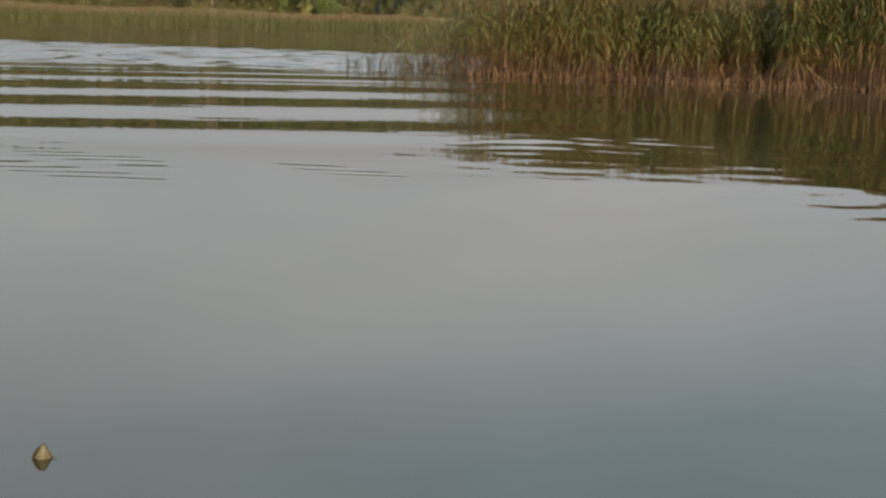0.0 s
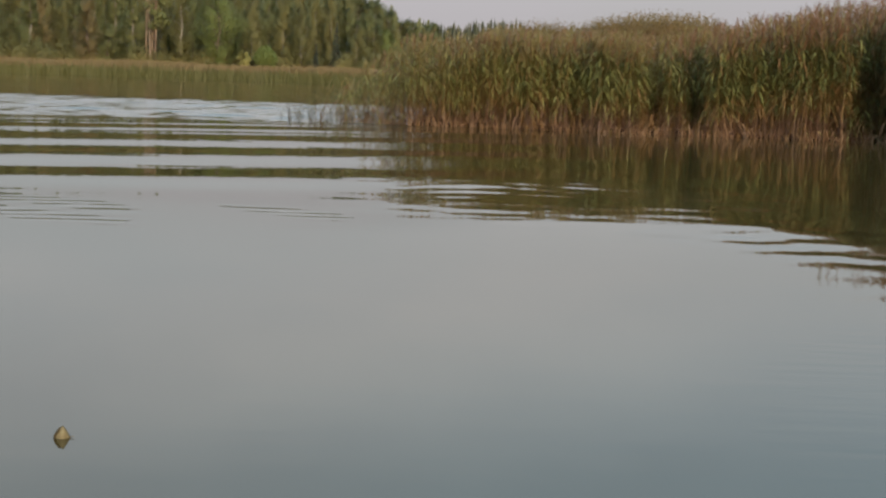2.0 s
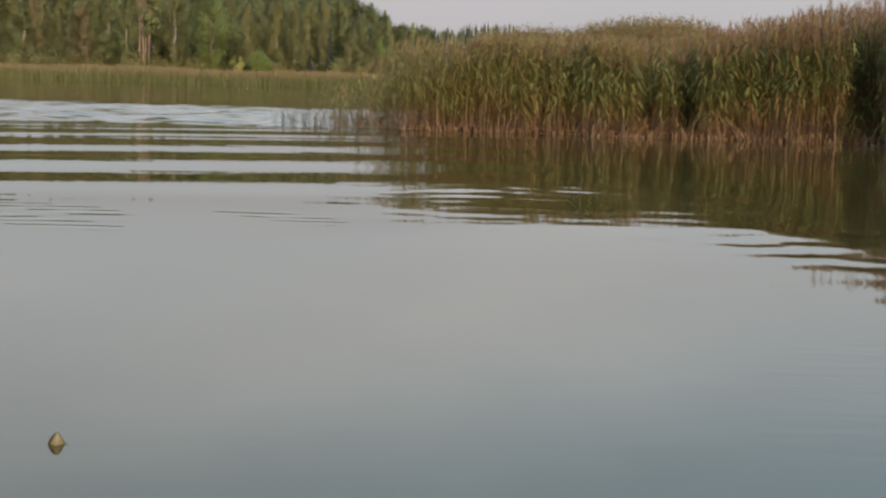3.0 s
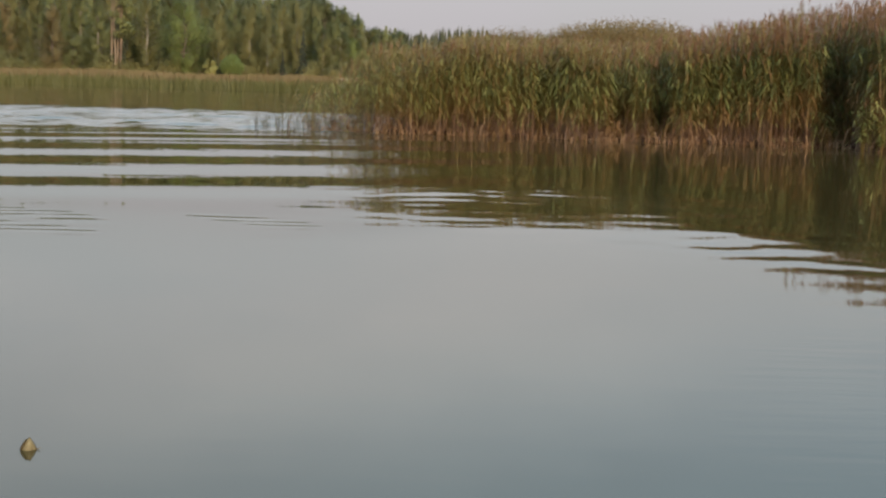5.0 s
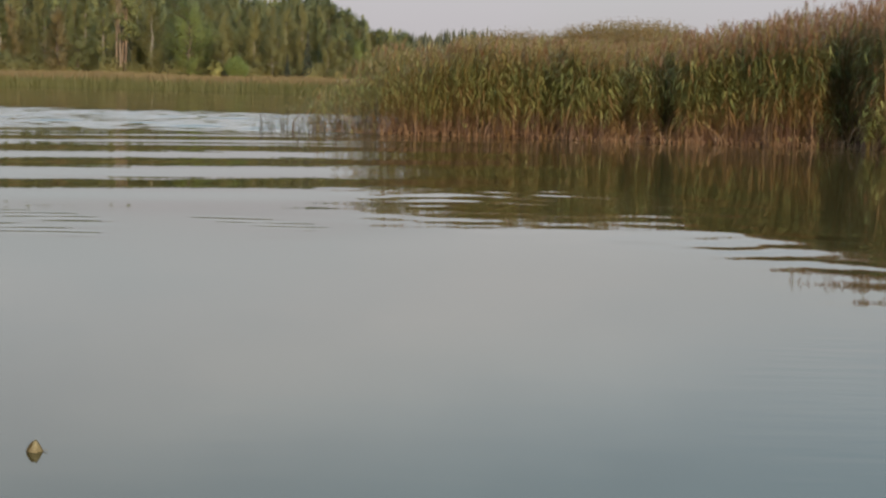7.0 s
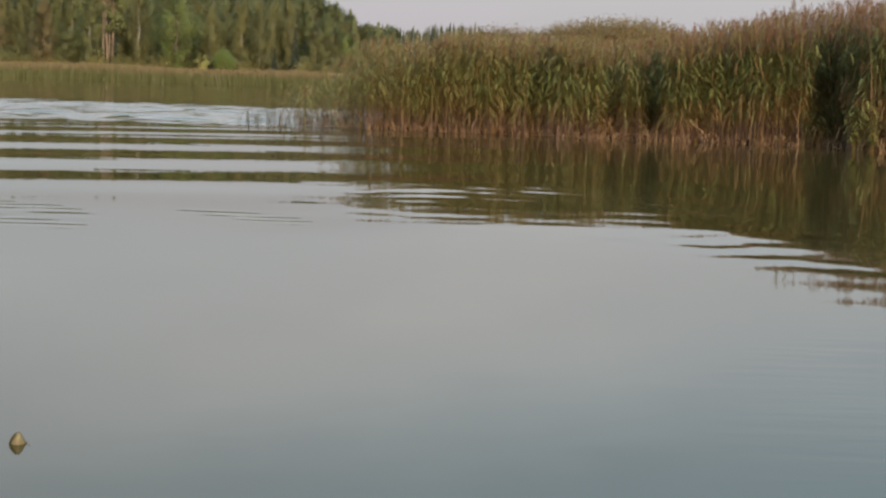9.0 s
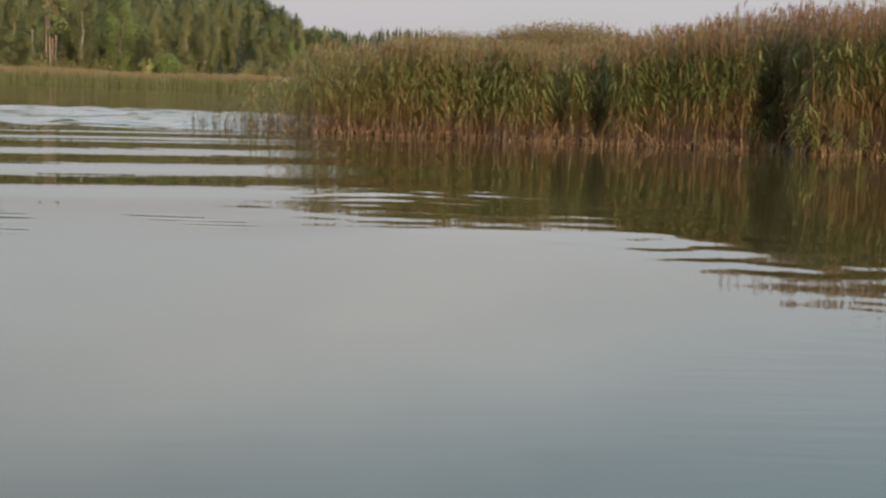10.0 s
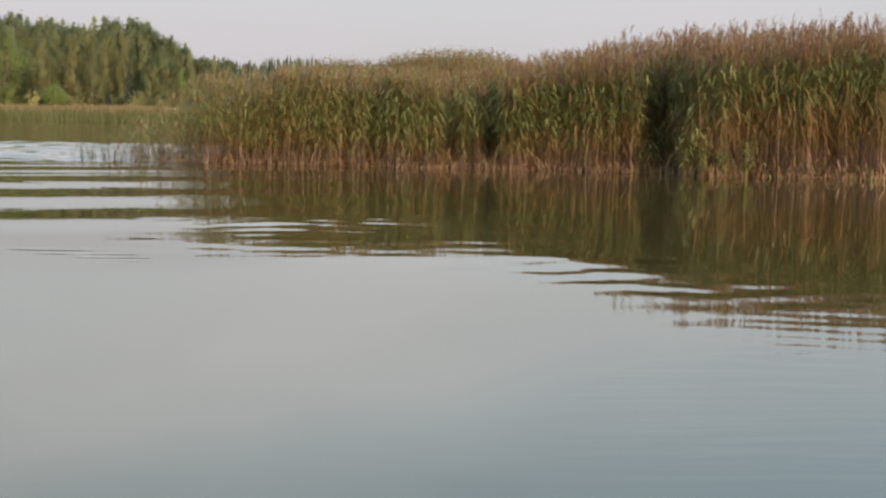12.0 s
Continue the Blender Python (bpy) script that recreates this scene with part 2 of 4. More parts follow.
def tube(pile, points, radii, slot, sides=5):
    """A tapered stalk, trunk or limb along points."""
    verts, faces = [], []
    for k, p in enumerate(points):
        a = points[max(k - 1, 0)]
        b = points[min(k + 1, len(points) - 1)]
        along = (Vector(b) - Vector(a)).normalized()
        side = along.cross(Vector((0.31, 0.95, 0.12))).normalized()
        other = along.cross(side)
        for s in range(sides):
            ang = 2 * math.pi * s / sides
            verts.append(Vector(p) + (side * math.cos(ang) + other * math.sin(ang)) * radii[k])
    for k in range(len(points) - 1):
        for s in range(sides):
            faces.append((k * sides + s, k * sides + (s + 1) % sides, (k + 1) * sides + (s + 1) % sides, (k + 1) * sides + s))
    faces.append(tuple(range((len(points) - 1) * sides, len(points) * sides)))
    pile.add(verts, faces, slot)


def blade(pile, foot, heading, rise, reach, droop, width, slot, steps=3):
    """A leaf blade: it leaves foot in the heading, rises, arches over and narrows to a point; folded a little along its rib."""
    out = Vector((math.cos(heading), math.sin(heading), 0))
    side = Vector((-out.y, out.x, 0))
    verts, faces = [], []
    for k in range(steps + 1):
        u = k / steps
        p = Vector(foot) + out * reach * u + Vector((0, 0, rise * u - droop * u * u))
        w = width * (0.55 + 0.9 * u) * (1 - u) ** 0.6 + 0.0015
        verts += [p - side * w, p + Vector((0, 0, -0.15 * w)), p + side * w]
    for k in range(steps):
        a = 3 * k
        faces += [(a, a + 1, a + 4, a + 3), (a + 1, a + 2, a + 5, a + 4)]
    pile.add(verts, faces, slot)


# ---- ground and lake ----
def axis(pieces):
    """Places along an axis: (end, step) pieces one after another."""
    out = [pieces[0]]
    for end, step in pieces[1:]:
        count = max(1, round((end - out[-1]) / step))
        start = out[-1]
        out += [start + (end - start) * (k + 1) / count for k in range(count)]
    return np.array(out)


def sheet(name, xs, ys, height, material, smooth=True):
    gx, gy = np.meshgrid(xs, ys)
    gz = height(gx, gy)
    co = np.stack([gx, gy, gz], -1).reshape(-1, 3)
    nx, ny = len(xs), len(ys)
    i = (np.arange(ny - 1)[:, None] * nx + np.arange(nx - 1)[None, :]).ravel()
    quads = np.stack([i, i + 1, i + nx + 1, i + nx], -1)
    me = bpy.data.meshes.new(name)
    me.vertices.add(len(co))
    me.vertices.foreach_set("co", co.ravel())
    me.loops.add(quads.size)
    me.loops.foreach_set("vertex_index", quads.ravel())
    me.polygons.add(len(quads))
    me.polygons.foreach_set("loop_start", np.arange(len(quads)) * 4)
    me.polygons.foreach_set("use_smooth", np.full(len(quads), smooth))
    me.materials.append(material)
    me.update(calc_edges=True)
    return new(name, me)


def soft_step(a, b, x):
    u = np.clip((x - a) / (b - a), 0, 1)
    return u * u * (3 - 2 * u)


def front_edge(x):
    """The reed bed's edge towards the camera."""
    return 31.5 + 0.8 * soft_step(6.5, -2.0, x) + 0.16 * np.sin(1.3 * x) + 0.14 * np.sin(3.1 * x + 1) + 0.10 * np.sin(7.3 * x + 2) - 1.7 * soft_step(8.9, 9.5, x) + 0.5 * soft_step(11, 14, x)


def far_edge(x):
    return 154 + 0.22 * (x + 30) + 1.5 * np.sin(x * 0.11)


def ground_height(x, y):
    land_far = soft_step(-2, 12, y - far_edge(x))
    land_back = soft_step(60, 75, -y)
    land_side = np.maximum(soft_step(190, 215, x), soft_step(190, 215, -x))
    land = np.maximum(np.maximum(land_far, land_back), land_side)
    bank = soft_step(-0.08, 0.14, y - front_edge(x)) * soft_step(50, 47, y) * soft_step(-2.6, -1.2, x) * soft_step(46, 42, x)
    z = -1.2 + 1.9 * land + 0.04 * np.sin(x * 0.7) * np.sin(y * 0.5)
    bank_z = 0.07 + 0.04 * np.sin(5.1 * x) * np.sin(4.3 * y)
    shoal = soft_step(84, 88, y) * soft_step(101, 97, y) * soft_step(-3, 0, x) * soft_step(22, 18, x)
    z = z * (1 - shoal) + 0.1 * shoal
    return z * (1 - bank) + bank_z * bank + 1.2 * soft_step(185, 230, y) * (1 - land_back) + 6.0 * soft_step(330, 560, y) * (1 - land_back)


ground = sheet("ground", axis([-2500, (-260, 160), (-60, 8), (-4, 4), (16, 0.2), (46, 2), (260, 10), (2500, 160)]),
               axis([-2500, (-90, 160), (-50, 5), (28, 5), (34, 0.12), (52, 1.2), (84, 8), (102, 1.5), (150, 7), (200, 4), (360, 16), (2500, 160)]),
               ground_height, GROUND)
tagged(ground, "dark soil lake bed and grassy lakeside land", "ground", kind="structure")


def water_height(x, y):
    # long swell of a far wake, its crests slanting across the view
    crest = y - (0.2 + 0.3 * soft_step(10, 16, y)) * x + 0.22 * np.sin(x * 0.21 + 0.6) + 0.09 * np.sin(x * 0.55)
    phase = np.pi + 2 * np.pi * (crest - 16.4) / 4.4
    calm_right = 1 - 0.9 * soft_step(-0.9, 2.6, x)
    swell = 0.0145 * np.sin(phase) * soft_step(11.3, 15.4, y) * soft_step(34, 29, y) * calm_right
    swell += 0.0028 * np.sin(2 * np.pi * crest / 1.55 + 0.7 * np.sin(0.4 * x)) * soft_step(22, 26, y) * soft_step(34, 31, y) * calm_right
    # short waves of a breeze further out
    far_band = soft_step(29.5, 32.5, y) * soft_step(54, 47, y) * soft_step(1.2, -1.2, x)
    chop = np.zeros_like(x)
    gust = np.random.default_rng(21)
    for _ in range(12):
        length, slant, start = gust.uniform(0.42, 0.95), gust.normal() * 0.18, gust.uniform(0, 2 * np.pi)
        chop = chop + 0.0052 * length * np.sin(2 * np.pi * (y + slant * x) / length + start)
    # slight wavelets near the reeds' reflection
    near = soft_step(8.4, 10.0, y) * soft_step(15.5, 12.5, y)
    broken = np.clip(0.55 + 0.8 * np.sin(1.3 * x + 0.7 * y) * np.sin(0.8 * x - 1.9 * y + 2.0), 0, 1)
    wavelets = 0.0005 * np.sin(2 * np.pi * (y - 0.14 * x + 0.2 * np.sin(0.9 * x) + 0.13 * np.sin(2.6 * x + 1.3 * y)) / 0.95) * broken * soft_step(0.2, 2.0, x) * soft_step(3.6, 2.4, x)
    # fine confused ripples, strongest round the bed's mirrored edge
    confused = np.zeros_like(x)
    draw = np.random.default_rng(14)
    for _ in range(16):
        length, slant, start = draw.uniform(0.28, 0.75), draw.normal() * 0.75, draw.uniform(0, 2 * np.pi)
        confused = confused + length * np.sin(2 * np.pi * (y + slant * x) / length + start)
    lit = np.clip(0.5 + 0.9 * np.sin(0.9 * x + 0.5 * y + 0.4) * np.sin(0.5 * x - 0.8 * y + 1.0), 0, 1)
    mirrored = soft_step(0.0, 1.3, y - np.maximum(8.1, 10.3 - 0.8 * x)) * soft_step(19, 13.5, y) * soft_step(-1.4, 0.2, x) * (0.15 + 0.85 * soft_step(3.7, 2.3, x))
    wide_off = soft_step(11, 13, y) * soft_step(30, 24, y) * soft_step(0.5, -1.0, x)
    confused = confused * (0.00105 * mirrored * (0.35 + 0.65 * lit) + 0.00032 * wide_off * lit + 0.0002 * soft_step(6.4, 7.2, y) * soft_step(10.2, 9.0, y) * soft_step(1.9, 2.6, x))
    # small broken ripples in patches
    patch_left = soft_step(9.6, 10.2, y) * soft_step(11.9, 11.2, y) * soft_step(-0.5, -1.4, x) * np.clip(0.75 * np.sin(2.9 * x + 1.6 * y) + 0.4 * np.sin(1.1 * x - 0.7) + 0.55, 0, 1)
    patch_right = soft_step(5.0, 6.0, y) * soft_step(9.0, 7.8, y) * soft_step(0.32, 0.38, x / y) * np.clip(np.sin(2.3 * x - 1.7 * y + 1.0) + 0.5, 0, 1)
    ripple = 0.0034 * np.sin(2 * np.pi * (y - 0.10 * x + 0.06 * np.sin(2.7 * x) + 0.08 * np.sin(5.3 * y + 1.2 * x)) / 0.36 + 1.6 * np.sin(1.7 * x + 0.8 * y)) * patch_left * (0.55 + 0.45 * np.sin(4.1 * x + 6.3 * y)) \
        + 0.0004 * np.sin(2 * np.pi * (y + 0.28 * x) / 0.31 + np.sin(2.3 * x)) * patch_right
    # the rounded front of a low wave before the tall reeds
    front = 0.0175 * (1 + 0.8 * soft_step(0.4, 2.2, x)) * np.clip((y - 8.4) / 2.6, 0, 1) ** 2 * soft_step(19, 11.1, y) * soft_step(-1.4, 0.4, x + 0.25 * np.sin(2.1 * y)) * soft_step(3.2, 2.2, x + 0.2 * np.sin(1.7 * y))
    return front + swell + chop * far_band + wavelets * near + ripple + confused


water = sheet("water", axis([-230, (-45, 6), (-12, 0.6), (-6, 0.3), (5, 0.10), (14, 0.3), (30, 0.6), (46, 2), (230, 8)]),
              axis([-80, (2, 4), (6, 0.08), (20, 0.045), (29, 0.10), (54, 0.08), (200, 5)]), water_height, WATER)
tagged(water, "calm grey lake water mirroring sky and reeds", "water", kind="structure")


# ---- trees ----
def unit(v):
    return v / (np.linalg.norm(v, axis=-1, keepdims=True) + 1e-6)


def leaf_cards(pile, centre, spread, count, size, slot, rng, flat=1.0, core=None, hang=0.0):
    """A clump of small leaf sprays round centre; with hang they droop as on a birch."""
    d = unit(rng.normal(size=(count, 3)))
    p = np.array(centre) + d * spread * rng.random((count, 1)) ** 0.4 * np.array((1, 1, flat))
    away = d * 0.35 + np.array((0, 0, 0.25))
    if core is not None:
        away = away + unit(p - np.array(core)) * 1.7
    n = unit(rng.normal(size=(count, 3)) * 0.28 + away)
    b = rng.normal(size=(count, 3)) + np.array((0, 0, 3.0 * hang))
    b = unit(b - n * np.sum(b * n, -1, keepdims=True))
    a = np.cross(n, b)
    s = size * rng.uniform(0.6, 1.3, (count, 1))
    long, slim = 1 + 1.5 * hang, 1 - 0.35 * hang
    corners = np.stack([p + b * s * long, p - a * s * 0.85 * slim - b * s * 0.7 * long, p + a * s * 0.85 * slim - b * s * 0.5 * long], 1)
    pile.triangles(corners, slot)


def leafy_tree(seed, height, width, bark, leaves, low=0.12, peak=0.3, lean=0.0, label="", fine=1.0, hang=0.6):
    """A broadleaf tree: tapered trunk, limbs and a crown of drooping sprays, widest at the height peak and drawn to a point."""
    rng = np.random.default_rng(seed)
    root = new("tree")
    wood, crown = Pile(), Pile()
    points = [Vector((lean * h * h / height + 0.15 * math.sin(h + seed), 0.12 * math.sin(1.4 * h + seed), h)) for h in np.linspace(-0.4, height * 0.97, 8)]
    tube(wood, points, [0.16 * height / 12 * (1 - 0.9 * k / 7) + 0.015 for k in range(8)], 0, 6)
    limbs = int((16 + height * 1.6) * (1 if fine >= 1 else 0.7))
    wave = rng.uniform(0, 6.28, 3)
    for k in range(limbs):
        u = (k + rng.random()) / limbs
        h = height * (low + (0.985 - low) * u)
        ang = k * 2.4 + rng.normal() * 0.5
        shape = (0.45 + 0.55 * min(1.0, u / peak)) * min(1.0, (1 - u) / (1 - peak) * 1.2 + 0.1) ** 0.55
        shape *= 1 + 0.16 * math.sin(ang * 2 + wave[0]) + 0.14 * math.sin(7 * u + wave[1])
        r = width * 0.5 * shape * rng.uniform(0.65, 1.08)
        foot = Vector((lean * h * h / height, 0, h - 0.45 * r))
        tip = foot + Vector((math.cos(ang) * r, math.sin(ang) * r, 0.6 * r + 0.15))
        tube(wood, [foot, (foot + tip) / 2 + Vector((0, 0, 0.1)), tip], [0.045, 0.03, 0.012], 0, 3)
        for q, cnt in ((1.0, 105), (0.7, 85), (0.4, 45)):
            c = foot.lerp(tip, q) - Vector((0, 0, 0.25 * hang))
            leaf_cards(crown, c, 0.14 * width * (0.45 + 0.6 * shape), int(cnt * fine), 0.085 if fine >= 1 else 0.16, 0, rng, 1.3 + 1.7 * hang, (foot.x, foot.y, h - 0.8), hang)
    part("trunk", wood.mesh("trunk", [bark], True), root)
    part("crown", crown.mesh("crown", [leaves]), root)
    return tagged(root, label, "tree", "trees of the lakeside wood")


def spruce_tree(seed, height, width, label, needles=None):
    rng = np.random.default_rng(seed)
    root = new("spruce_tree")
    wood, crown = Pile(), Pile()
    tube(wood, [Vector((0, 0, h)) for h in np.linspace(-0.4, height, 6)], [0.17, 0.14, 0.11, 0.08, 0.05, 0.015], 0, 6)
    rows = int(height * 2.6)
    for k in range(rows):
        u = (k + 0.6) / rows
        h = height * (0.06 + 0.93 * u)
        r = width * 0.5 * (1 - u) ** 0.85 + 0.12
        for j in range(max(5, int(11 * (1 - u) + 4))):
            ang = rng.uniform(0, 2 * math.pi)
            length = r * rng.uniform(0.55, 1.15)
            out = Vector((math.cos(ang), math.sin(ang), 0))
            side = Vector((-out.y, out.x, 0))
            foot = Vector((0, 0, h + rng.uniform(-0.35, 0.35)))
            mid = foot + out * length * 0.55 - Vector((0, 0, 0.12 * length))
            tip = foot + out * length - Vector((0, 0, 0.42 * length))
            w = 0.22 + 0.12 * length
            hang = Vector((0, 0, -0.22))
            crown.add([foot, mid - side * w + hang, mid + side * w + hang, tip + hang * 0.3, mid + Vector((0, 0, 0.06))],
                      [(0, 1, 4), (0, 4, 2), (1, 3, 4), (4, 3, 2)], 0)
    part("trunk", wood.mesh("trunk", [BARK], True), root)
    part("crown", crown.mesh("crown", [needles or NEEDLES]), root)
    return tagged(root, label, "tree", "trees of the lakeside wood")


def pine_tree(seed, height, width, label):
    rng = np.random.default_rng(seed)
    root = new("pine_tree")
    wood, crown = Pile(), Pile()
    tube(wood, [Vector((0.1 * math.sin(h), 0, h)) for h in np.linspace(-0.4, height, 7)], [0.17, 0.15, 0.13, 0.11, 0.09, 0.06, 0.02], 0, 6)
    for k in range(18):
        u = 0.5 + 0.5 * (k + rng.random()) / 18
        h, ang = height * u, rng.uniform(0, 2 * math.pi)
        r = width * 0.5 * math.sin(math.pi * (0.25 + 0.7 * (u - 0.5) / 0.5)) * rng.uniform(0.6, 1.1)
        foot = Vector((0, 0, h - 0.3))
        tip = foot + Vector((math.cos(ang) * r, math.sin(ang) * r, 0.4))
        tube(wood, [foot, foot.lerp(tip, 0.5) + Vector((0, 0, 0.15)), tip], [0.05, 0.035, 0.015], 0, 3)
        leaf_cards(crown, tip, 0.24 * width, 60, 0.2, 0, rng, 0.6)
        leaf_cards(crown, foot.lerp(tip, 0.6), 0.2 * width, 30, 0.2, 0, rng, 0.6)
    part("trunk", wood.mesh("trunk", [PINE_BARK], True), root)
    part("crown", crown.mesh("crown", [NEEDLES]), root)
    return tagged(root, label, "tree", "trees of the lakeside wood")


def shrub(seed, height, width, leaves, label, fine=1):
    rng = np.random.default_rng(seed)
    root = new("shrub")
    wood, crown = Pile(), Pile()
    for k in range(18 if fine == 1 else 48):
        ang, r = rng.uniform(0, 2 * math.pi), width * 0.45 * rng.random() ** 0.5
        h = height * (1 - 0.5 * (r / (width * 0.5)) ** 2) * (rng.uniform(0.75, 0.95) if fine == 1 else rng.uniform(0.88, 0.96))
        tip = Vector((math.cos(ang) * r, math.sin(ang) * r, h))
        tube(wood, [Vector((0, 0, -0.3)), tip * 0.5 + Vector((0, 0, 0.1)), tip], [0.04, 0.03, 0.01], 0, 3)
        for q in ((0.95, 0.6, 0.3) if fine == 1 else (0.95, 0.72)):
            leaf_cards(crown, tip * q, width * (0.17 if fine == 1 else 0.24), 60 if fine == 1 else 210, 0.11 if fine == 1 else 0.068, 0, rng, 1.1, (0, 0, height * 0.3) if fine == 1 else None)
    part("stem_clump", wood.mesh("stems", [BARK], True), root)
    part("crown", crown.mesh("crown", [leaves]), root)
    return tagged(root, label, "shrub")


def on_ground(x, y):
    return float(ground_height(np.array(x), np.array(y)))


def place(proto, x, y, scale, tall=1.0, turn=None):
    """Puts the first of a kind where it stands, or a copy of it."""
    turn = random.uniform(0, 360) if turn is None else turn
    m = pose(x, y, on_ground(x, y), 0, 0, turn) @ Matrix.Diagonal((scale, scale, scale * tall, 1))
    if not proto.get("used"):
        proto["used"] = 1
        proto.matrix_basis = m
        return proto
    ob = copy_thing(proto, m @ Matrix.Diagonal((1 / proto.scale[0], 1 / proto.scale[1], 1 / proto.scale[2], 1)))
    return ob


BIRCH = [leafy_tree(11, 12, 4.2, BIRCH_BARK, CROWN_OLIVE, 0.05, 0.25, 0.0, "slender olive-green birch at the lakeside wood's edge"),
         leafy_tree(12, 12, 3.9, BIRCH_BARK, CROWN_OLIVE, 0.16, 0.3, 0.01, "tall olive birch with a pale trunk in the wood"),
         leafy_tree(13, 12, 3.7, BIRCH_BARK, CROWN_DULL, 0.03, 0.35, 0.0, "narrow grey-green birch at the lakeside wood's edge")]
ALDER = [leafy_tree(21, 11, 5.0, BARK, CROWN_GREEN, 0.02, 0.42, 0.0, "bushy fresh-green alder before the lakeside wood", 1.15, 0.25),
         leafy_tree(22, 12, 5.0, BARK, CROWN_DULL, 0.02, 0.4, 0.0, "dense dull-green alder in the lakeside wood", 1.1, 0.3)]
CROWN_DEEP = foliage("deep_green_leaves", [(0.085, 0.094, 0.04), (0.125, 0.132, 0.056), (0.17, 0.17, 0.075)], 0.4, 0.4, 0.7)
BACK = [leafy_tree(23, 12, 5.2, BARK, CROWN_DEEP, 0.42, 0.35, 0.0, "tall dull-green birch deep in the lakeside wood", 0.4)]
RUSTY = [leafy_tree(31, 11, 3.8, BARK, CROWN_RUST, 0.03, 0.3, 0.0, "aspen turning red-brown in the lakeside wood")]
SPRUCE = [spruce_tree(41, 13, 4.8, "dark green spruce in the lakeside wood"),
          spruce_tree(42, 14, 4.2, "narrow dark spruce in the lakeside wood")]
PINE = [pine_tree(51, 13, 4.2, "pine with a bare reddish trunk in the wood")]


def skyline(az):
    """How high the wood's tops stand against the sky, in degrees, by heading."""
    return 3.62 - 1.38 * float(soft_step(-5.0, -2.0, np.array(az))) + 0.07 * math.sin(az * 1.9) + 0.3 * float(soft_step(-10.5, -13, np.array(az)))


random.seed(7)
az = -22.0
while az < -1.5:
    for row, (dist, share) in enumerate(((186, 0.70), (192, 0.86), (200, 0.95), (215, 1.0))):
        a = az + random.uniform(-0.22, 0.22) + row * 0.19
        d = dist + random.uniform(-2.5, 2.5)
        x, y = d * math.sin(radians(a)), d * math.cos(radians(a))
        top = 1.1 + d * math.tan(radians(skyline(a))) * share * (random.uniform(0.72, 1.15) if row == 0 else random.uniform(0.94, 0.99))
        tall = max(3.5, top - on_ground(x, y))
        pick = random.random()
        if row == 0:
            kind = ALDER[0] if pick < 0.10 else ALDER[1] if pick < 0.32 else BIRCH[0] if pick < 0.62 else BIRCH[2] if pick < 0.95 else RUSTY[0]
        elif row == 1:
            kind = BIRCH[0] if pick < 0.28 else BIRCH[1] if pick < 0.55 else BIRCH[2] if pick < 0.75 else ALDER[1] if pick < 0.88 else SPRUCE[1]
        else:
            kind = SPRUCE[0] if pick < 0.30 else SPRUCE[1] if pick < 0.62 else BACK[0]
        base_h = {"spruce_tree": 13.5, "pine_tree": 13.0}.get(kind.name.split(".")[0], 12.0)
        s = tall / base_h
        wide = max(s, 0.62) * (1.1, 1.1, 1.1, 1.1)[row]
        place(kind, x, y, wide, s / wide)
    az += 0.74


def by_heading(az, d):
    return d * math.sin(radians(az)), d * math.cos(radians(az))


for k in range(80):
    a = -22 + 20.3 * k / 79 + random.uniform(-0.12, 0.12)
    x, y = by_heading(a, 223 + random.uniform(-2, 2))
    tall = 1.1 + 223 * math.tan(radians(skyline(a))) * random.uniform(0.96, 1.0) - on_ground(x, y)
    place(SPRUCE[k % 2] if k % 3 else BACK[0], x, y, tall / 13.5 * 1.75, 0.571)
# single trees that stand out along the wood's front: heading, distance, kind, height, width
for a, d, kind, tall, wide in ((-15.05, 180.5, RUSTY[0], 9.6, 1.0), (-13.35, 182, BIRCH[2], 9.4, 1.0), (-11.5, 182, BIRCH[0], 10.2, 0.85), (-10.05, 180, ALDER[0], 9.8, 1.2),
                               (-8.75, 182, BIRCH[0], 9.2, 0.85), (-7.5, 183, BIRCH[1], 9.8, 0.95), (-6.8, 181.5, BIRCH[0], 8.6, 0.75), (-14.3, 181, ALDER[1], 5.4, 0.8),
                               (-17.2, 182, BIRCH[2], 8.8, 1.0), (-18.6, 182, ALDER[1], 8.4, 0.9), (-4.6, 182, BIRCH[0], 6.6, 0.8), (-3.9, 183, BIRCH[0], 6.2, 0.7),
                               (-3.35, 190, BIRCH[1], 8.0, 0.8), (-2.95, 188, BIRCH[0], 7.3, 0.75), (-2.5, 189, BIRCH[2], 6.7, 0.7), (-2.1, 190, BIRCH[1], 6.2, 0.65)):
    place(kind, *by_heading(a, d), wide, tall / (12.0 if kind is not ALDER[0] else 11.0) / wide)
NEEDLES_DARK = foliage("dark_spruce_needles", [(0.016, 0.02, 0.013), (0.026, 0.031, 0.019), (0.04, 0.045, 0.026)], 0.05, 0.4, 0.3, 0.8)
dark_spruce = spruce_tree(43, 9.5, 3.0, "blackish-green young spruce at the wood's edge", NEEDLES_DARK)
place(dark_spruce, *by_heading(-5.4, 179.5), 0.72)
place(dark_spruce, *by_heading(-6.2, 179.0), 0.5, 0.85)
DRY_BARK = rough_matter("dry_grey_brown_bark", [(0.13, 0.094, 0.068), (0.20, 0.15, 0.11), (0.27, 0.21, 0.16)], 1.5, 0.9, 0.3, (3, 3, 0.5))
DYING = foliage("dying_leaves", [(0.11, 0.085, 0.05), (0.15, 0.115, 0.068), (0.20, 0.15, 0.09)], 0.2, 0.4, 0.2)


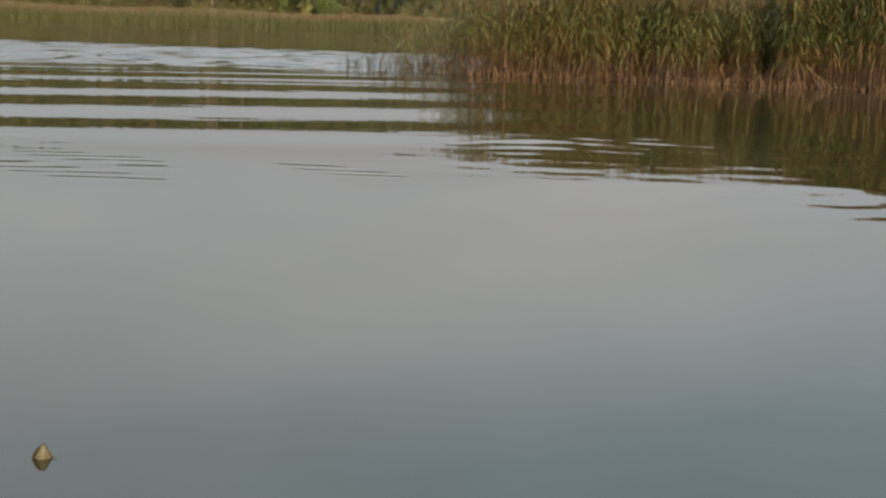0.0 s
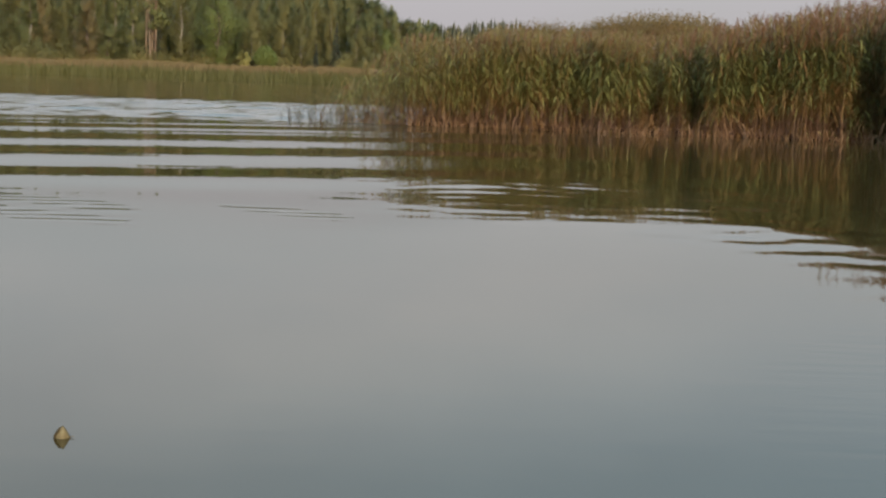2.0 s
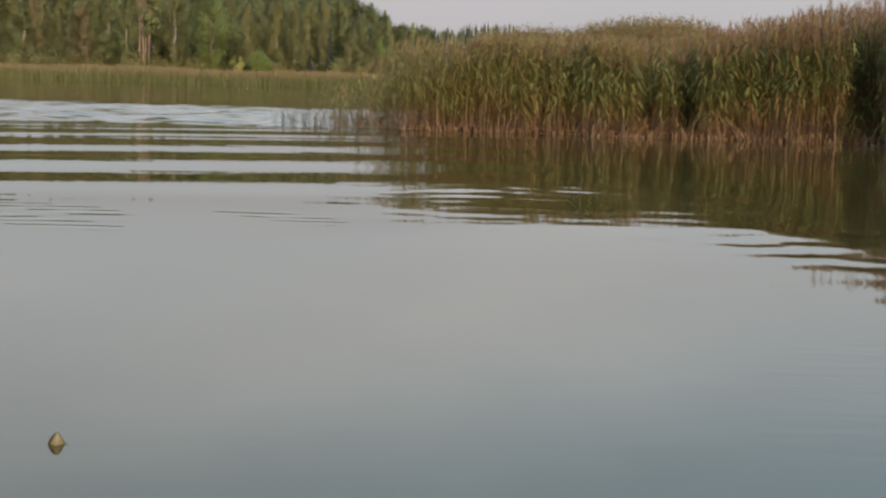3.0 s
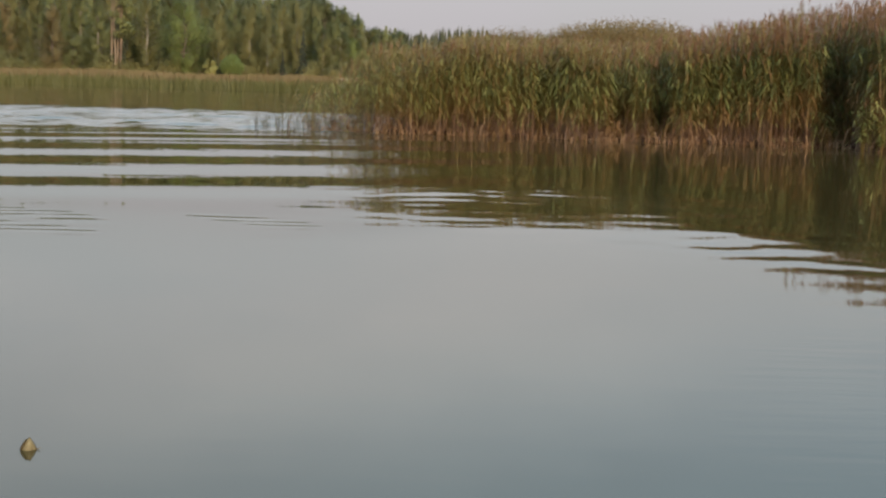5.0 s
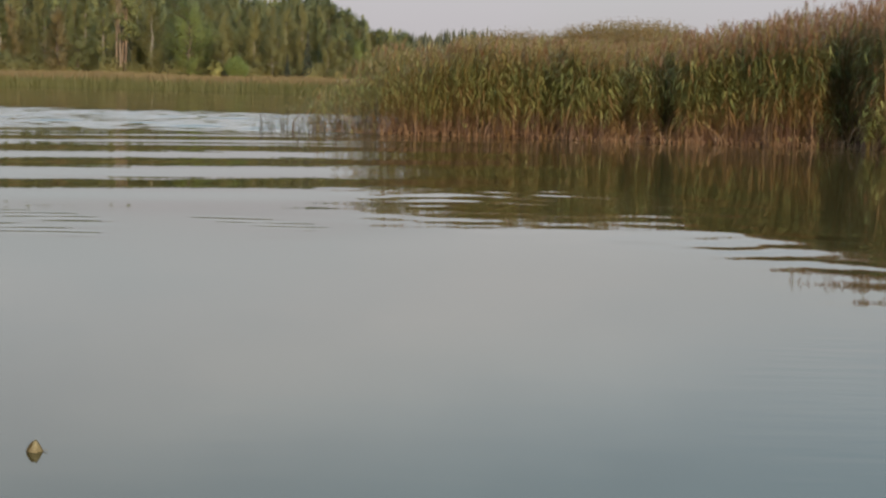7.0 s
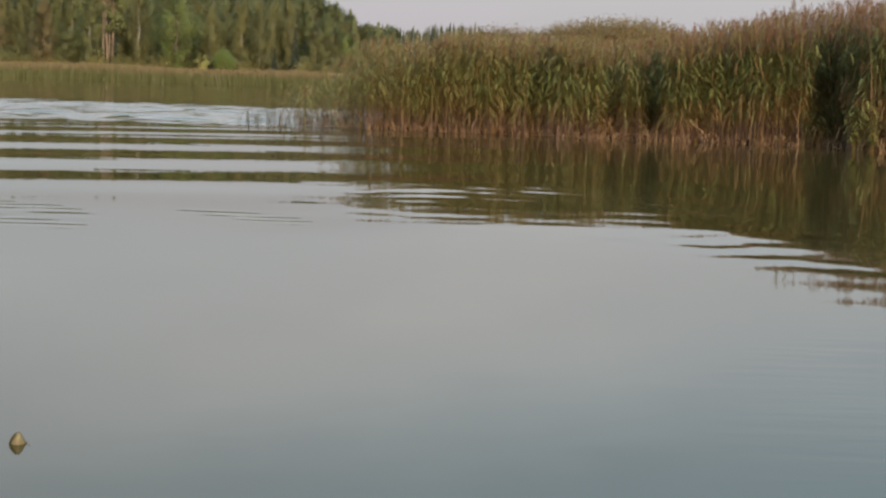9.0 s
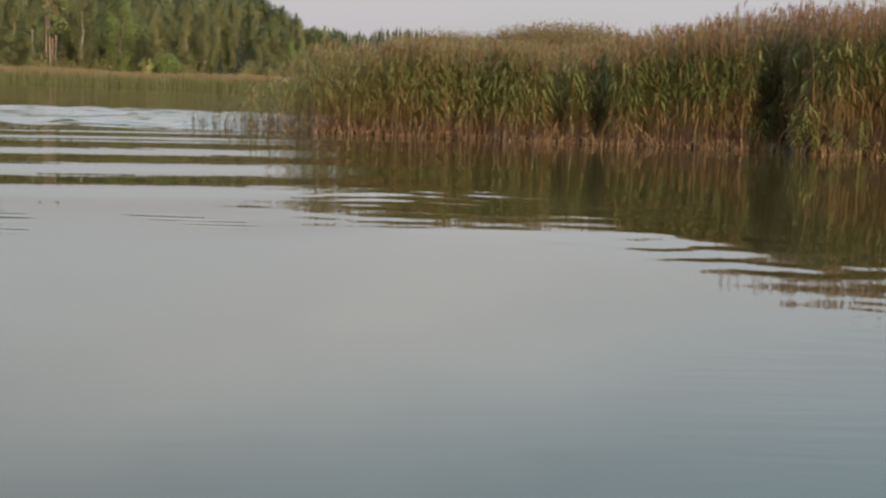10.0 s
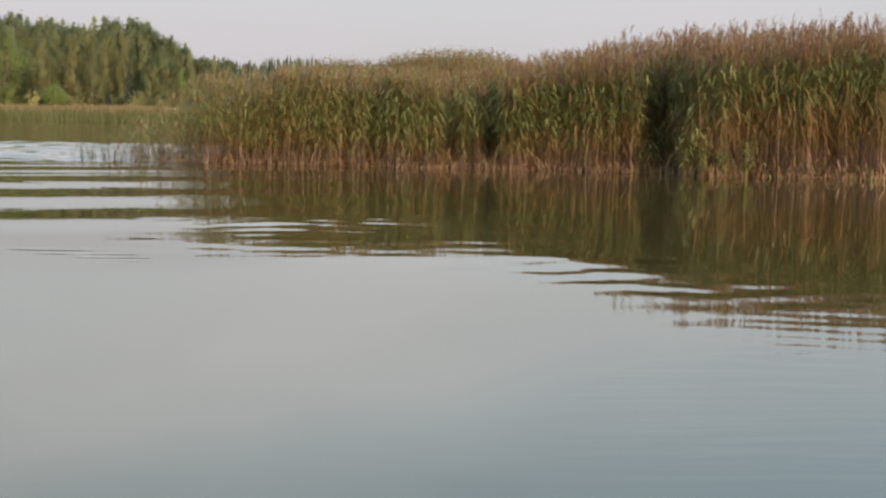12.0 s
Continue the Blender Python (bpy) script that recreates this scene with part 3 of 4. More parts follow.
def bare_tree(seed, height, label):
    """A dead, slender tree: bare stem, short broken twigs and a little dry foliage near the top."""
    rng = np.random.default_rng(seed)
    root = new("bare_tree")
    wood, crown = Pile(), Pile()
    sway = rng.uniform(0, 6)
    stem = [Vector((0.1 * math.sin(0.5 * h + sway) - 0.1 * math.sin(sway), 0, h)) for h in np.linspace(-0.4, height, 8)]
    tube(wood, stem, [0.13, 0.12, 0.115, 0.105, 0.095, 0.075, 0.05, 0.015], 0, 6)
    for k in range(46):
        u = rng.uniform(0.12, 0.97)
        ang, long = rng.uniform(0, 2 * math.pi), rng.uniform(0.25, 0.8) * (1.1 - 0.6 * u)
        foot = Vector((0.1 * math.sin(0.5 * height * u + sway) - 0.1 * math.sin(sway), 0, height * u))
        tip = foot + Vector((math.cos(ang) * long, math.sin(ang) * long, rng.uniform(-0.3, 0.1)))
        tube(wood, [foot, foot.lerp(tip, 0.5) + Vector((0, 0, 0.05)), tip], [0.022, 0.016, 0.008], 0, 3)
        if u > 0.45:
            leaf_cards(crown, tip, 0.22, 14, 0.09, 0, rng, 1.2)
    part("trunk", wood.mesh("trunk", [DRY_BARK], True), root)
    part("crown", crown.mesh("crown", [DYING]), root, "sparse dry brown foliage")
    return tagged(root, label, "tree", "trees of the lakeside wood")


BARE = bare_tree(44, 12.5, "bare grey-brown dead tree at the wood's edge")
for a, d, tall in ((-12.84, 180.4, 0.98), (-12.7, 179.8, 0.92), (-12.61, 180.6, 1.0), (-12.5, 180.1, 0.85)):
    place(BARE, *by_heading(a, d), 1.0, tall)
place(dark_spruce, *by_heading(-12.55, 182.0), 0.9, 1.1)
place(PINE[0], *by_heading(-12.5, 179.8), 0.8)
CROWN_BUSH = foliage("willow_bush_leaves", [(0.155, 0.19, 0.06), (0.205, 0.245, 0.078), (0.265, 0.305, 0.1)], 0.5, 0.6, 0.2)
place(shrub(61, 3.1, 2.3, CROWN_BUSH, "round light-green willow bush by the far reeds", 2), *by_heading(-8.2, 174), 1.08)
place(shrub(62, 2.6, 1.5, CROWN_YELLOW, "small yellow bush by the far reeds"), *by_heading(-9.05, 173.5), 1.25)

BRUSH = shrub(63, 2.6, 4.2, CROWN_OLIVE, "low olive brush at the lakeside wood's foot")
for k in range(34):
    a = -22 + 21 * k / 33 + random.uniform(-0.2, 0.2)
    tagged(place(BRUSH, *by_heading(a, 181 + random.uniform(-1, 3)), random.uniform(0.7, 1.25)), group="brush at the wood's foot")

# rounded willow thicket beyond the reed bed
WILLOW = foliage("willow_leaves", [(0.23, 0.158, 0.068), (0.261, 0.177, 0.078), (0.293, 0.2, 0.088)], 0.6, 0.8, 0.2)
thicket = []
random.seed(9)
for k in range(9):
    a = 5.0 + 4.3 * k / 8
    rise = 2.02 + 0.5 * math.sin(math.pi * min(1, max(0, (a - 4.4) / 6.6))) ** 0.8
    d = 92 + random.uniform(-3, 3)
    x, y = by_heading(a, d)
    tall = 1.1 + d * math.tan(radians(rise))
    if not thicket:
        thicket.append(shrub(64, 5.0, 4.6, WILLOW, "rounded tan-brown willow beyond the reed bed", 3))
    tagged(place(thicket[0], x, y, tall / 5.0), group="willow thicket beyond the reeds")
for k in range(6):
    a = 1.0 + 3.9 * k / 5
    d = 95 + random.uniform(-2, 2)
    tall = 1.1 + d * math.tan(radians(1.66 + 0.42 * math.sin(math.pi * (k + 0.5) / 6)))
    tagged(place(thicket[0], *by_heading(a, d), tall / 5.0 * 1.15, 0.87), group="willow thicket beyond the reeds")

# far wood along the horizon
far_rng = np.random.default_rng(5)
pile = Pile()
for k in range(2300):
    a = far_rng.uniform(-24, 40)
    d = far_rng.uniform(560, 640)
    x, y = by_heading(a, d)
    tall = 14.0 + 2.8 * far_rng.random() + 2.2 * math.sin(a * 1.3) * math.sin(a * 0.47 + 1)
    zero = on_ground(x, y) - 0.3
    r = far_rng.uniform(1.0, 1.9)
    for j in range(7):
        u = j / 7
        ring = r * (1 - u) ** 0.8 + 0.15
        turn = far_rng.uniform(0, 1)
        low, high = zero + tall * u * 0.95, zero + tall * min(1, u + 0.24)
        verts = [Vector((x + ring * math.cos(turn + q * 1.2566), y + ring * math.sin(turn + q * 1.2566), low + far_rng.uniform(-0.4, 0.4))) for q in range(5)]
        verts.append(Vector((x, y, high)))
        pile.add(verts, [(q, (q + 1) % 5, 5) for q in range(5)], 0)
far_wood = new("far_wood", pile.mesh("far_wood", [FAR_NEEDLES]))
tagged(far_wood, "distant dark conifer wood along the horizon", "woods", kind="stuff")

# ---- far reed belt ----
far_rng = np.random.default_rng(6)
pile = Pile()
for k in range(60000):
    x = far_rng.uniform(-85, 55)
    back = far_rng.random() ** 2.0 * 16
    y = float(far_edge(x)) + back - 1.0
    low_row = far_rng.random() < 0.5
    if low_row:
        y = float(far_edge(x)) - 1.5 + far_rng.random() * 4
    tall = far_rng.uniform(0.5, 1.15) if low_row else far_rng.uniform(1.1, 1.85) + 0.018 * back + 0.1 * math.sin(x * 0.3)
    w = far_rng.uniform(0.02, 0.042)
    ang = far_rng.uniform(-0.6, 0.6)
    side = Vector((math.cos(ang) * w, math.sin(ang) * w, 0))
    lean = far_rng.normal() * 0.4
    mid = tall * (far_rng.uniform(0.4, 0.8) if low_row else far_rng.uniform(0.55, 0.8))
    low, m_, top = Vector((x, y, -0.2)), Vector((x + lean * 0.5, y, mid)), Vector((x + lean, y, tall))
    pile.add([low - side, low + side, m_ + side, m_ - side], [(0, 1, 2, 3)], 0)
    pile.add([m_ - side, m_ + side, top], [(0, 1, 2)], 0 if low_row else 1)
far_reeds = new("far_reeds", pile.mesh("far_reeds", [FAR_REED, FAR_PLUME]))
tagged(far_reeds, "belt of brown-topped reeds along the far shore", "reeds", kind="stuff")


# ---- a small board hide among the far reeds ----
BOARD_DARK = rough_matter("weathered_board", [(0.035, 0.026, 0.018), (0.06, 0.045, 0.032), (0.085, 0.066, 0.048)], 2.0, 0.9, 0.3, (4, 4, 0.6))
BOARD_PALE = rough_matter("grey_roof_board", [(0.22, 0.18, 0.14), (0.30, 0.25, 0.20), (0.36, 0.31, 0.25)], 2.0, 0.8, 0.2, (0.6, 3, 3))


def box(pile, low, high, slot):
    (x0, y0, z0), (x1, y1, z1) = low, high
    pile.add([Vector((x, y, z)) for z in (z0, z1) for x, y in ((x0, y0), (x1, y0), (x1, y1), (x0, y1))],
             [(3, 2, 1, 0), (4, 5, 6, 7), (0, 1, 5, 4), (1, 2, 6, 5), (2, 3, 7, 6), (3, 0, 4, 7)], slot)


def board_hide():
    root = new("board_hide")
    for k in range(5):
        board = Pile()
        box(board, (-0.36 + 0.145 * k, -0.35, -0.4), (-0.225 + 0.145 * k, -0.32 + 0.01 * (k % 2), 1.5 - 0.03 * (k % 3)), 0)
        part("board", board.mesh("board", [BOARD_DARK]), root)
    back = Pile()
    box(back, (-0.34, -0.3, -0.4), (0.34, 0.35, 1.46), 0)
    part("wall", back.mesh("wall", [BOARD_DARK]), root)
    roof = Pile()
    box(roof, (-0.45, -0.5, 1.52), (1.35, 0.5, 1.6), 0)
    part("roof", roof.mesh("roof", [BOARD_PALE]), root, "pale grey flat board roof")
    for x in (1.1, 1.25):
        post = Pile()
        tube(post, [Vector((x, -0.3, -0.4)), Vector((x, -0.3, 1.52))], [0.05, 0.045], 0, 6)
        part("post", post.mesh("post", [BOARD_DARK]), root)
    return tagged(root, "small weathered dark board hide with a pale flat roof", "hide")


hide = board_hide()
hide_x, hide_y = by_heading(-3.82, 158.0)
hide.matrix_basis = pose(hide_x, hide_y, max(0.0, on_ground(hide_x, hide_y)), 0, 0, 4)


# ---- the near reed bed ----
def reed_height(x):
    return 0.9 + 1.15 * soft_step(-3.4, -1.3, x) + 0.22 * soft_step(-1.3, 1.5, x) + 0.95 * soft_step(3.5, 10.5, x) + 0.25 * soft_step(10, 13, x) + 0.06 * soft_step(7, 9, x)


def clump(x, y):
    """Patches of the bed that are drier (up) or greener (down)."""
    return noise.noise((x * 1.1, y * 0.9, 5.0)) + 0.6 * noise.noise((x * 3.3, y * 2.0, 9.0))


def reed_plant(pile, rng, tall, x=0.0, y=0.0, z=-0.25, plume=True, bend=None, leaves=None, lowest=0.26, steps=3, tuft=None):
    """One reed: dead sheath low on the stem, green arching leaves above, a drooping plume on top."""
    head = rng.normal() * 1.5 - 1.3
    bend = abs(rng.normal()) * 0.13 * tall if bend is None else bend
    dirx, diry = math.cos(head) * bend, math.sin(head) * bend

    def at(u):
        return Vector((x + dirx * u * u, y + diry * u * u, z + (tall - z) * u))

    cut = rng.uniform(0.22, 0.40)
    r = rng.uniform(0.004, 0.0065)
    tube(pile, [at(0), at(cut * 0.5), at(cut)], [r * 1.3, r * 1.15, r], 0, 3)
    tube(pile, [at(cut), at(0.6), at(0.9)], [r, r * 0.8, r * 0.4], 1, 3)
    count = int(rng.integers(19, 25)) if leaves is None else leaves
    wind = rng.uniform(-0.5, 0.7)
    dryness = clump(x, y)
    pale = 0.5 + 0.5 * dryness + 0.35 * float(soft_step(4.5, 0.5, x))
    right = float(soft_step(3.0, 9.5, x))
    for k in range(count):
        u = lowest + (0.86 - lowest) * ((k + rng.random() * 0.8) / count) ** 0.75
        low_band = 0.43 + 0.13 * right + 0.05 * float(soft_step(9.0, 10.5, x))
        dry = rng.random() < (0.85 if u < low_band - 0.18 else 0.55 if u < low_band else 0.07 + 0.1 * float(soft_step(4.0, 0.0, x))) + 0.5 * dryness * (u < 0.6) + (0.12 * right if u < low_band else 0.0)
        ang = (wind if rng.random() < 0.6 else wind + math.pi) + rng.normal() * 0.75
        long = rng.uniform(0.17, 0.42) * (0.75 + 0.35 * math.sin(math.pi * u)) * (0.86 + 0.08 * float(soft_step(0.0, 4.5, x)))
        rise = long * rng.uniform(0.05, 0.5)
        droop = rise + long * (rng.uniform(0.3, 1.3) if dry else rng.uniform(0.05, 0.85)) if dry or rng.random() < 0.88 else rise * 0.6
        wide = rng.uniform(0.006, 0.0145) * (1.2 if u > 0.5 else 0.95) * (0.68 + 0.24 * float(soft_step(0.0, 4.5, x)))
        tone = 3 if dry else 5 if rng.random() < pale * (1 - 0.65 * right + 0.5 * float(soft_step(9.0, 10.5, x))) else 2
        blade(pile, at(u), ang, rise, long * rng.uniform(0.8, 1.15), droop, wide, tone, steps)
    if plume:
        long = rng.uniform(0.17, 0.30)
        nod = rng.uniform(0.02, 0.11)
        tip = at(1.0) - Vector((0, 0, long))
        ang = wind + rng.normal() * 1.6
        olive = 7 if rng.random() < 0.7 - 0.6 * float(soft_step(3.0, 8.0, x)) else 4
        heap = tuft or pile
        tube(heap, [at(0.85), tip, tip + Vector((math.cos(ang) * nod, math.sin(ang) * nod, long))], [0.003, 0.003, 0.002], olive, 3)
        for k in range(13):
            u = k / 12
            foot = tip + Vector((math.cos(ang) * nod * u * u, math.sin(ang) * nod * u * u, long * u * 0.92))
            blade(heap, foot, ang + rng.normal() * 1.2, 0.13 * (1.15 - 0.6 * u), 0.035 + 0.06 * math.sin(math.pi * (0.15 + 0.7 * u)), 0.05 * rng.random() + 0.03, rng.uniform(0.010, 0.018), olive, 1)
    return pile


LEAF_YELLOW = foliage("reed_leaf_yellow", [(0.26, 0.18, 0.06), (0.36, 0.27, 0.09)], 0.4)
STUB = foliage("pale_reed_stub", [(0.14, 0.07, 0.04), (0.24, 0.14, 0.08), (0.36, 0.25, 0.15)], 0.0)
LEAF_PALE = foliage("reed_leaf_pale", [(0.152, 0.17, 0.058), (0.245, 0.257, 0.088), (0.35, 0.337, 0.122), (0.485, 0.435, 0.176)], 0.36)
PLUME_OLIVE = foliage("reed_plume_olive", [(0.183, 0.149, 0.06), (0.268, 0.211, 0.084), (0.366, 0.285, 0.12)], 0.35)
# grey-brown made darker: the thin stalks' backlit look is put into the colour
STEM_GREY_BACKLIT = foliage("backlit_grey_reed_stem", [(0.05, 0.042, 0.03), (0.08, 0.066, 0.046), (0.12, 0.098, 0.066)], 0.0)
REED_MATS = [STEM_LOW, STEM_HIGH, LEAF_GREEN, LEAF_DRY, PLUME, LEAF_PALE, STUB, PLUME_OLIVE, STEM_GREY_BACKLIT]
reed_bed = tagged(new("reed_bed"), "dense bed of brown-plumed green reeds standing in the lake", "reeds")
reed_bed.location = (0, 0, 0)


def pocket(x, y):
    """Hollows between the clumps of the front."""
    depth = y - float(front_edge(x))
    return depth < 0.9 and noise.noise((x * 3.0, 3.7, depth * 0.7)) > (0.14 if x > 3 else 0.26) + 0.2 * depth


def in_gap(x, y):
    """A dark cleft in the front, narrow at the water and uneven."""
    across = x - 0.28 * (y - 30.5) + 0.16 * math.sin(5.0 * y)
    return 8.22 < across < 8.95 and y < 33.2


def growth(x, y):
    """How tall the reeds of a clump stand against their neighbours."""
    return 0.96 + 0.07 * noise.noise((x * 1.4, y * 1.0, 2.0)) + 0.05 * noise.noise((x * 3.7, y * 2.5, 7.0))


# single reeds of the front row
rng = np.random.default_rng(3)
variants = []
for k in range(14):
    tuft = Pile()
    stalk_mesh = reed_plant(Pile(), rng, 2.0 + 0.02 * k, 0.5 * k, tuft=tuft).mesh("reed", REED_MATS)
    tuft_mesh = tuft.mesh("plume", REED_MATS)
    for me in (stalk_mesh, tuft_mesh):
        me.transform(Matrix.Translation((-0.5 * k, 0, 0)))
    variants.append((stalk_mesh, tuft_mesh))
placed = 0
while placed < 300:
    x = rng.uniform(-3.6, 15.5)
    if rng.random() > 0.2 + 0.8 * float(soft_step(-3.6, 0.5, np.array(x))):
        continue
    y = float(front_edge(x)) + rng.uniform(-0.15, 0.55)
    if in_gap(x, y) or (x > -1 and pocket(x, y)):
        continue
    tall = float(reed_height(x)) * rng.uniform(0.72, 1.0)
    stalk_mesh, tuft_mesh = variants[int(np.clip((x + 1.0) / 0.9 + rng.normal() * 2, 0, 13))]
    ob = part("reed", stalk_mesh, reed_bed)
    part("plume", tuft_mesh, ob)
    s = tall / 2.1
    ob.matrix_basis = pose(x, y, 0, 0, 0, rng.uniform(-35, 35) + (180 if rng.random() < 0.5 else 0)) @ Matrix.Diagonal((1, 1, s, 1))
    placed += 1

# the mass of reeds behind them
for block in range(4):
    pile = Pile()
    x0 = -3.0 + block * 5.2
    count = 0
    while count < 1560:
        x = x0 + rng.random() * 5.2
        y = float(front_edge(x)) + 0.1 + (3.0 + 6.0 * float(soft_step(0.0, 6.0, np.array(x)))) * rng.random() ** (1.7 + 0.7 * float(soft_step(0.0, 6.0, np.array(x))))
        if (in_gap(x, y) and rng.random() < 0.9) or (x > -1 and pocket(x, y)) or rng.random() > 0.08 + 0.92 * float(soft_step(-3.2, 2.0, np.array(x))):
            count += 1 if x < 2 else 0
            continue
        back = y - float(front_edge(x))
        full = back < (5.0 if 7.8 < x < 9.8 else 1.6)
        tall = float(reed_height(x)) * (rng.uniform(0.82, 1.02) if rng.random() < 0.85 else rng.uniform(1.0, 1.08)) * growth(x, y) * (0.98 + 0.02 * min(back, 3.0))
        reed_plant(pile, rng, tall, x, y, leaves=None if full else 10, lowest=(0.14 if back > 0.4 else 0.28 + 0.08 * float(soft_step(5.0, 9.0, np.array(x)))) if full else 0.2, steps=3 if back < 0.3 else 2 if back < 1.0 else 1)
        count += 1
    tagged(part("reed_mass", pile.mesh("reed_mass", REED_MATS), reed_bed, "thick stand of green and brown reeds"), kind="stuff")

# older dense growth behind the gap
pile = Pile()
for k in range(300):
    x, y = rng.uniform(8.2, 10.6), rng.uniform(33.0, 36.0)
    reed_plant(pile, rng, float(reed_height(x)) * rng.uniform(0.75, 1.06), x, y, lowest=0.12)
tagged(part("reed_mass", pile.mesh("reed_mass", REED_MATS), reed_bed, "thick stand of green and brown reeds"), kind="stuff")

pile = Pile()
for k in range(110):
    x, y = rng.uniform(8.2, 9.7), rng.uniform(31.2, 33.0)
    reed_plant(pile, rng, rng.uniform(0.5, 1.5), x, y, plume=False, lowest=0.15, leaves=9, bend=abs(rng.normal()) * 0.25)
tagged(part("reed_mass", pile.mesh("reed_mass", REED_MATS), reed_bed, "short brown reeds low in the bed's dark cleft"), kind="stuff")

# old growth inside the bed: last year's stalks with their dry leaf ribbons still on
pile = Pile()
for k in range(7000):
    x = rng.uniform(-1.4, 18)
    if rng.random() > float(soft_step(-1.6, 1.8, np.array(x))):
        continue
    inner = 0.9 + 1.3 * float(soft_step(-1.0, 3.0, np.array(x)))
    y = float(front_edge(x)) + inner + 2.6 * rng.random() ** 1.5 + (1.4 if 8.2 < x < 10.2 else 0)
    tall = float(reed_height(x)) * (rng.uniform(0.55, 0.93) if rng.random() < 0.6 else rng.uniform(0.86, 1.0)) * (0.6 + 0.4 * float(soft_step(-1.9, 1.0, np.array(x))))
    w, sway, turn = rng.uniform(0.012, 0.026), rng.normal() * 0.14, rng.uniform(-0.9, 0.9)
    side = Vector((math.cos(turn) * w, math.sin(turn) * w, 0))
    foot, mid, top = Vector((x, y, -0.1)), Vector((x + sway * 0.3, y + rng.normal() * 0.03, tall * 0.55)), Vector((x + sway, y + rng.normal() * 0.08, tall))
    pile.add([foot - side * 0.5, foot + side * 0.5, mid + side, mid - side, top + side * 0.3, top - side * 0.3],
             [(0, 1, 2, 3), (3, 2, 4, 5)], (0, 1, 1, 2, 3)[int(rng.integers(5))])
tagged(part("old_growth", pile.mesh("old_growth", REED_MATS), reed_bed, "last year's dry stalks deep in the bed"), kind="stuff")

# dead stalks and bent litter at the water's edge
pile = Pile()
for k in range(2600):
    x = rng.uniform(-2.6, 17)
    y = float(front_edge(x)) + rng.uniform(-0.06, 0.9)
    if rng.random() > (0.3 + 0.7 * float(soft_step(-2.5, 0, np.array(x)))) * (0.6 + 0.4 * math.sin(4.1 * x) * math.sin(2.3 * x + 1)):
        continue
    head, slope = rng.uniform(0, 2 * math.pi), abs(rng.normal()) * 0.38
    long = rng.uniform(0.12, 0.75)
    d = Vector((math.cos(head) * math.sin(slope), math.sin(head) * math.sin(slope), math.cos(slope)))
    foot = Vector((x, y, -0.1))
    mid = foot + d * long * 0.6
    tip = foot + d * long + Vector((math.cos(head), math.sin(head), 0)) * long * 0.15 - Vector((0, 0, abs(rng.normal()) * 0.08))
    tube(pile, [foot, mid, tip], [0.007, 0.006, 0.003], (0, 0, 0, 1, 3)[int(rng.integers(5))], 3)
for k in range(1300):
    x = rng.uniform(-2.8, 17)
    if rng.random() > 0.5 + 0.5 * math.sin(2.7 * x + 0.5) * math.sin(1.3 * x):
        continue
    y = float(front_edge(x)) + rng.uniform(-0.12, 0.1)
    top = rng.uniform(0.02, 0.22) * rng.uniform(0.5, 1.2)
    lean = rng.normal() * 0.06
    tube(pile, [Vector((x, y, -0.1)), Vector((x + lean * 0.5, y, top * 0.5)), Vector((x + lean, y + rng.normal() * 0.03, top))], [0.009, 0.008, 0.006], 6, 3)
for k in range(4200):
    x = rng.uniform(-2.6, 17)
    y = float(front_edge(x)) + rng.uniform(-0.05, 0.5)
    if rng.random() > 0.55 + 0.45 * math.sin(3.3 * x) * math.sin(1.9 * x + 2) or in_gap(x, y):
        continue
    foot = Vector((x, y, rng.uniform(0.08, 0.5) * rng.random() ** 0.6))
    blade(pile, foot, rng.uniform(0, 2 * math.pi), rng.uniform(-0.05, 0.2), rng.uniform(0.12, 0.35), rng.uniform(0.1, 0.4), rng.uniform(0.008, 0.016), (3, 3, 0, 6)[int(rng.integers(4))], 2)
for k in range(2300):
    # pale collapsed leaves heaped along the tall stand's foot
    x = rng.uniform(7.4, 17)
    if rng.random() > 0.5 + 0.5 * math.sin(2.9 * x + 1) * math.sin(1.1 * x):
        continue
    foot = Vector((x, float(front_edge(x)) + rng.uniform(-0.16, 0.25), rng.uniform(0.04, 0.6) * rng.random()))
    blade(pile, foot, rng.uniform(0, 2 * math.pi), rng.uniform(0.0, 0.25), rng.uniform(0.15, 0.4), rng.uniform(0.15, 0.5), rng.uniform(0.008, 0.016), (5, 6, 3, 6)[int(rng.integers(4))], 2)
tagged(part("stalk_litter", pile.mesh("stalk_litter", REED_MATS), reed_bed, "red-brown dead stalks and bent litter at the waterline"), kind="stuff")

# a bent pale stalk and a yellowed leaning reed in the front row
pile = Pile()
tube(pile, [Vector(p) for p in ((5.5, 31.6, 0.55), (5.82, 31.5, 0.44), (6.06, 31.42, 0.26), (6.18, 31.36, 0.1), (6.22, 31.34, -0.08))],
     [0.004, 0.006, 0.007, 0.007, 0.006], 6, 5)
part("bent_stalk", pile.mesh("bent_stalk", REED_MATS), reed_bed, "pale bent stalk dipping into the water")
pile = Pile()
reed_plant(pile, rng, 1.85, 9.28, 29.85, bend=0.25, leaves=20, lowest=0.4)
for k in range(3):
    reed_plant(pile, rng, 1.2 + 0.15 * k, 9.15 + 0.12 * k, 29.8, bend=0.2, leaves=16, lowest=0.3)
part("leaning_reed", pile.mesh("leaning_reed", [STEM_HIGH, STEM_HIGH, LEAF_PALE, LEAF_YELLOW, PLUME, LEAF_PALE, STUB, PLUME_OLIVE]), reed_bed, "yellowed reed leaning out over the water")

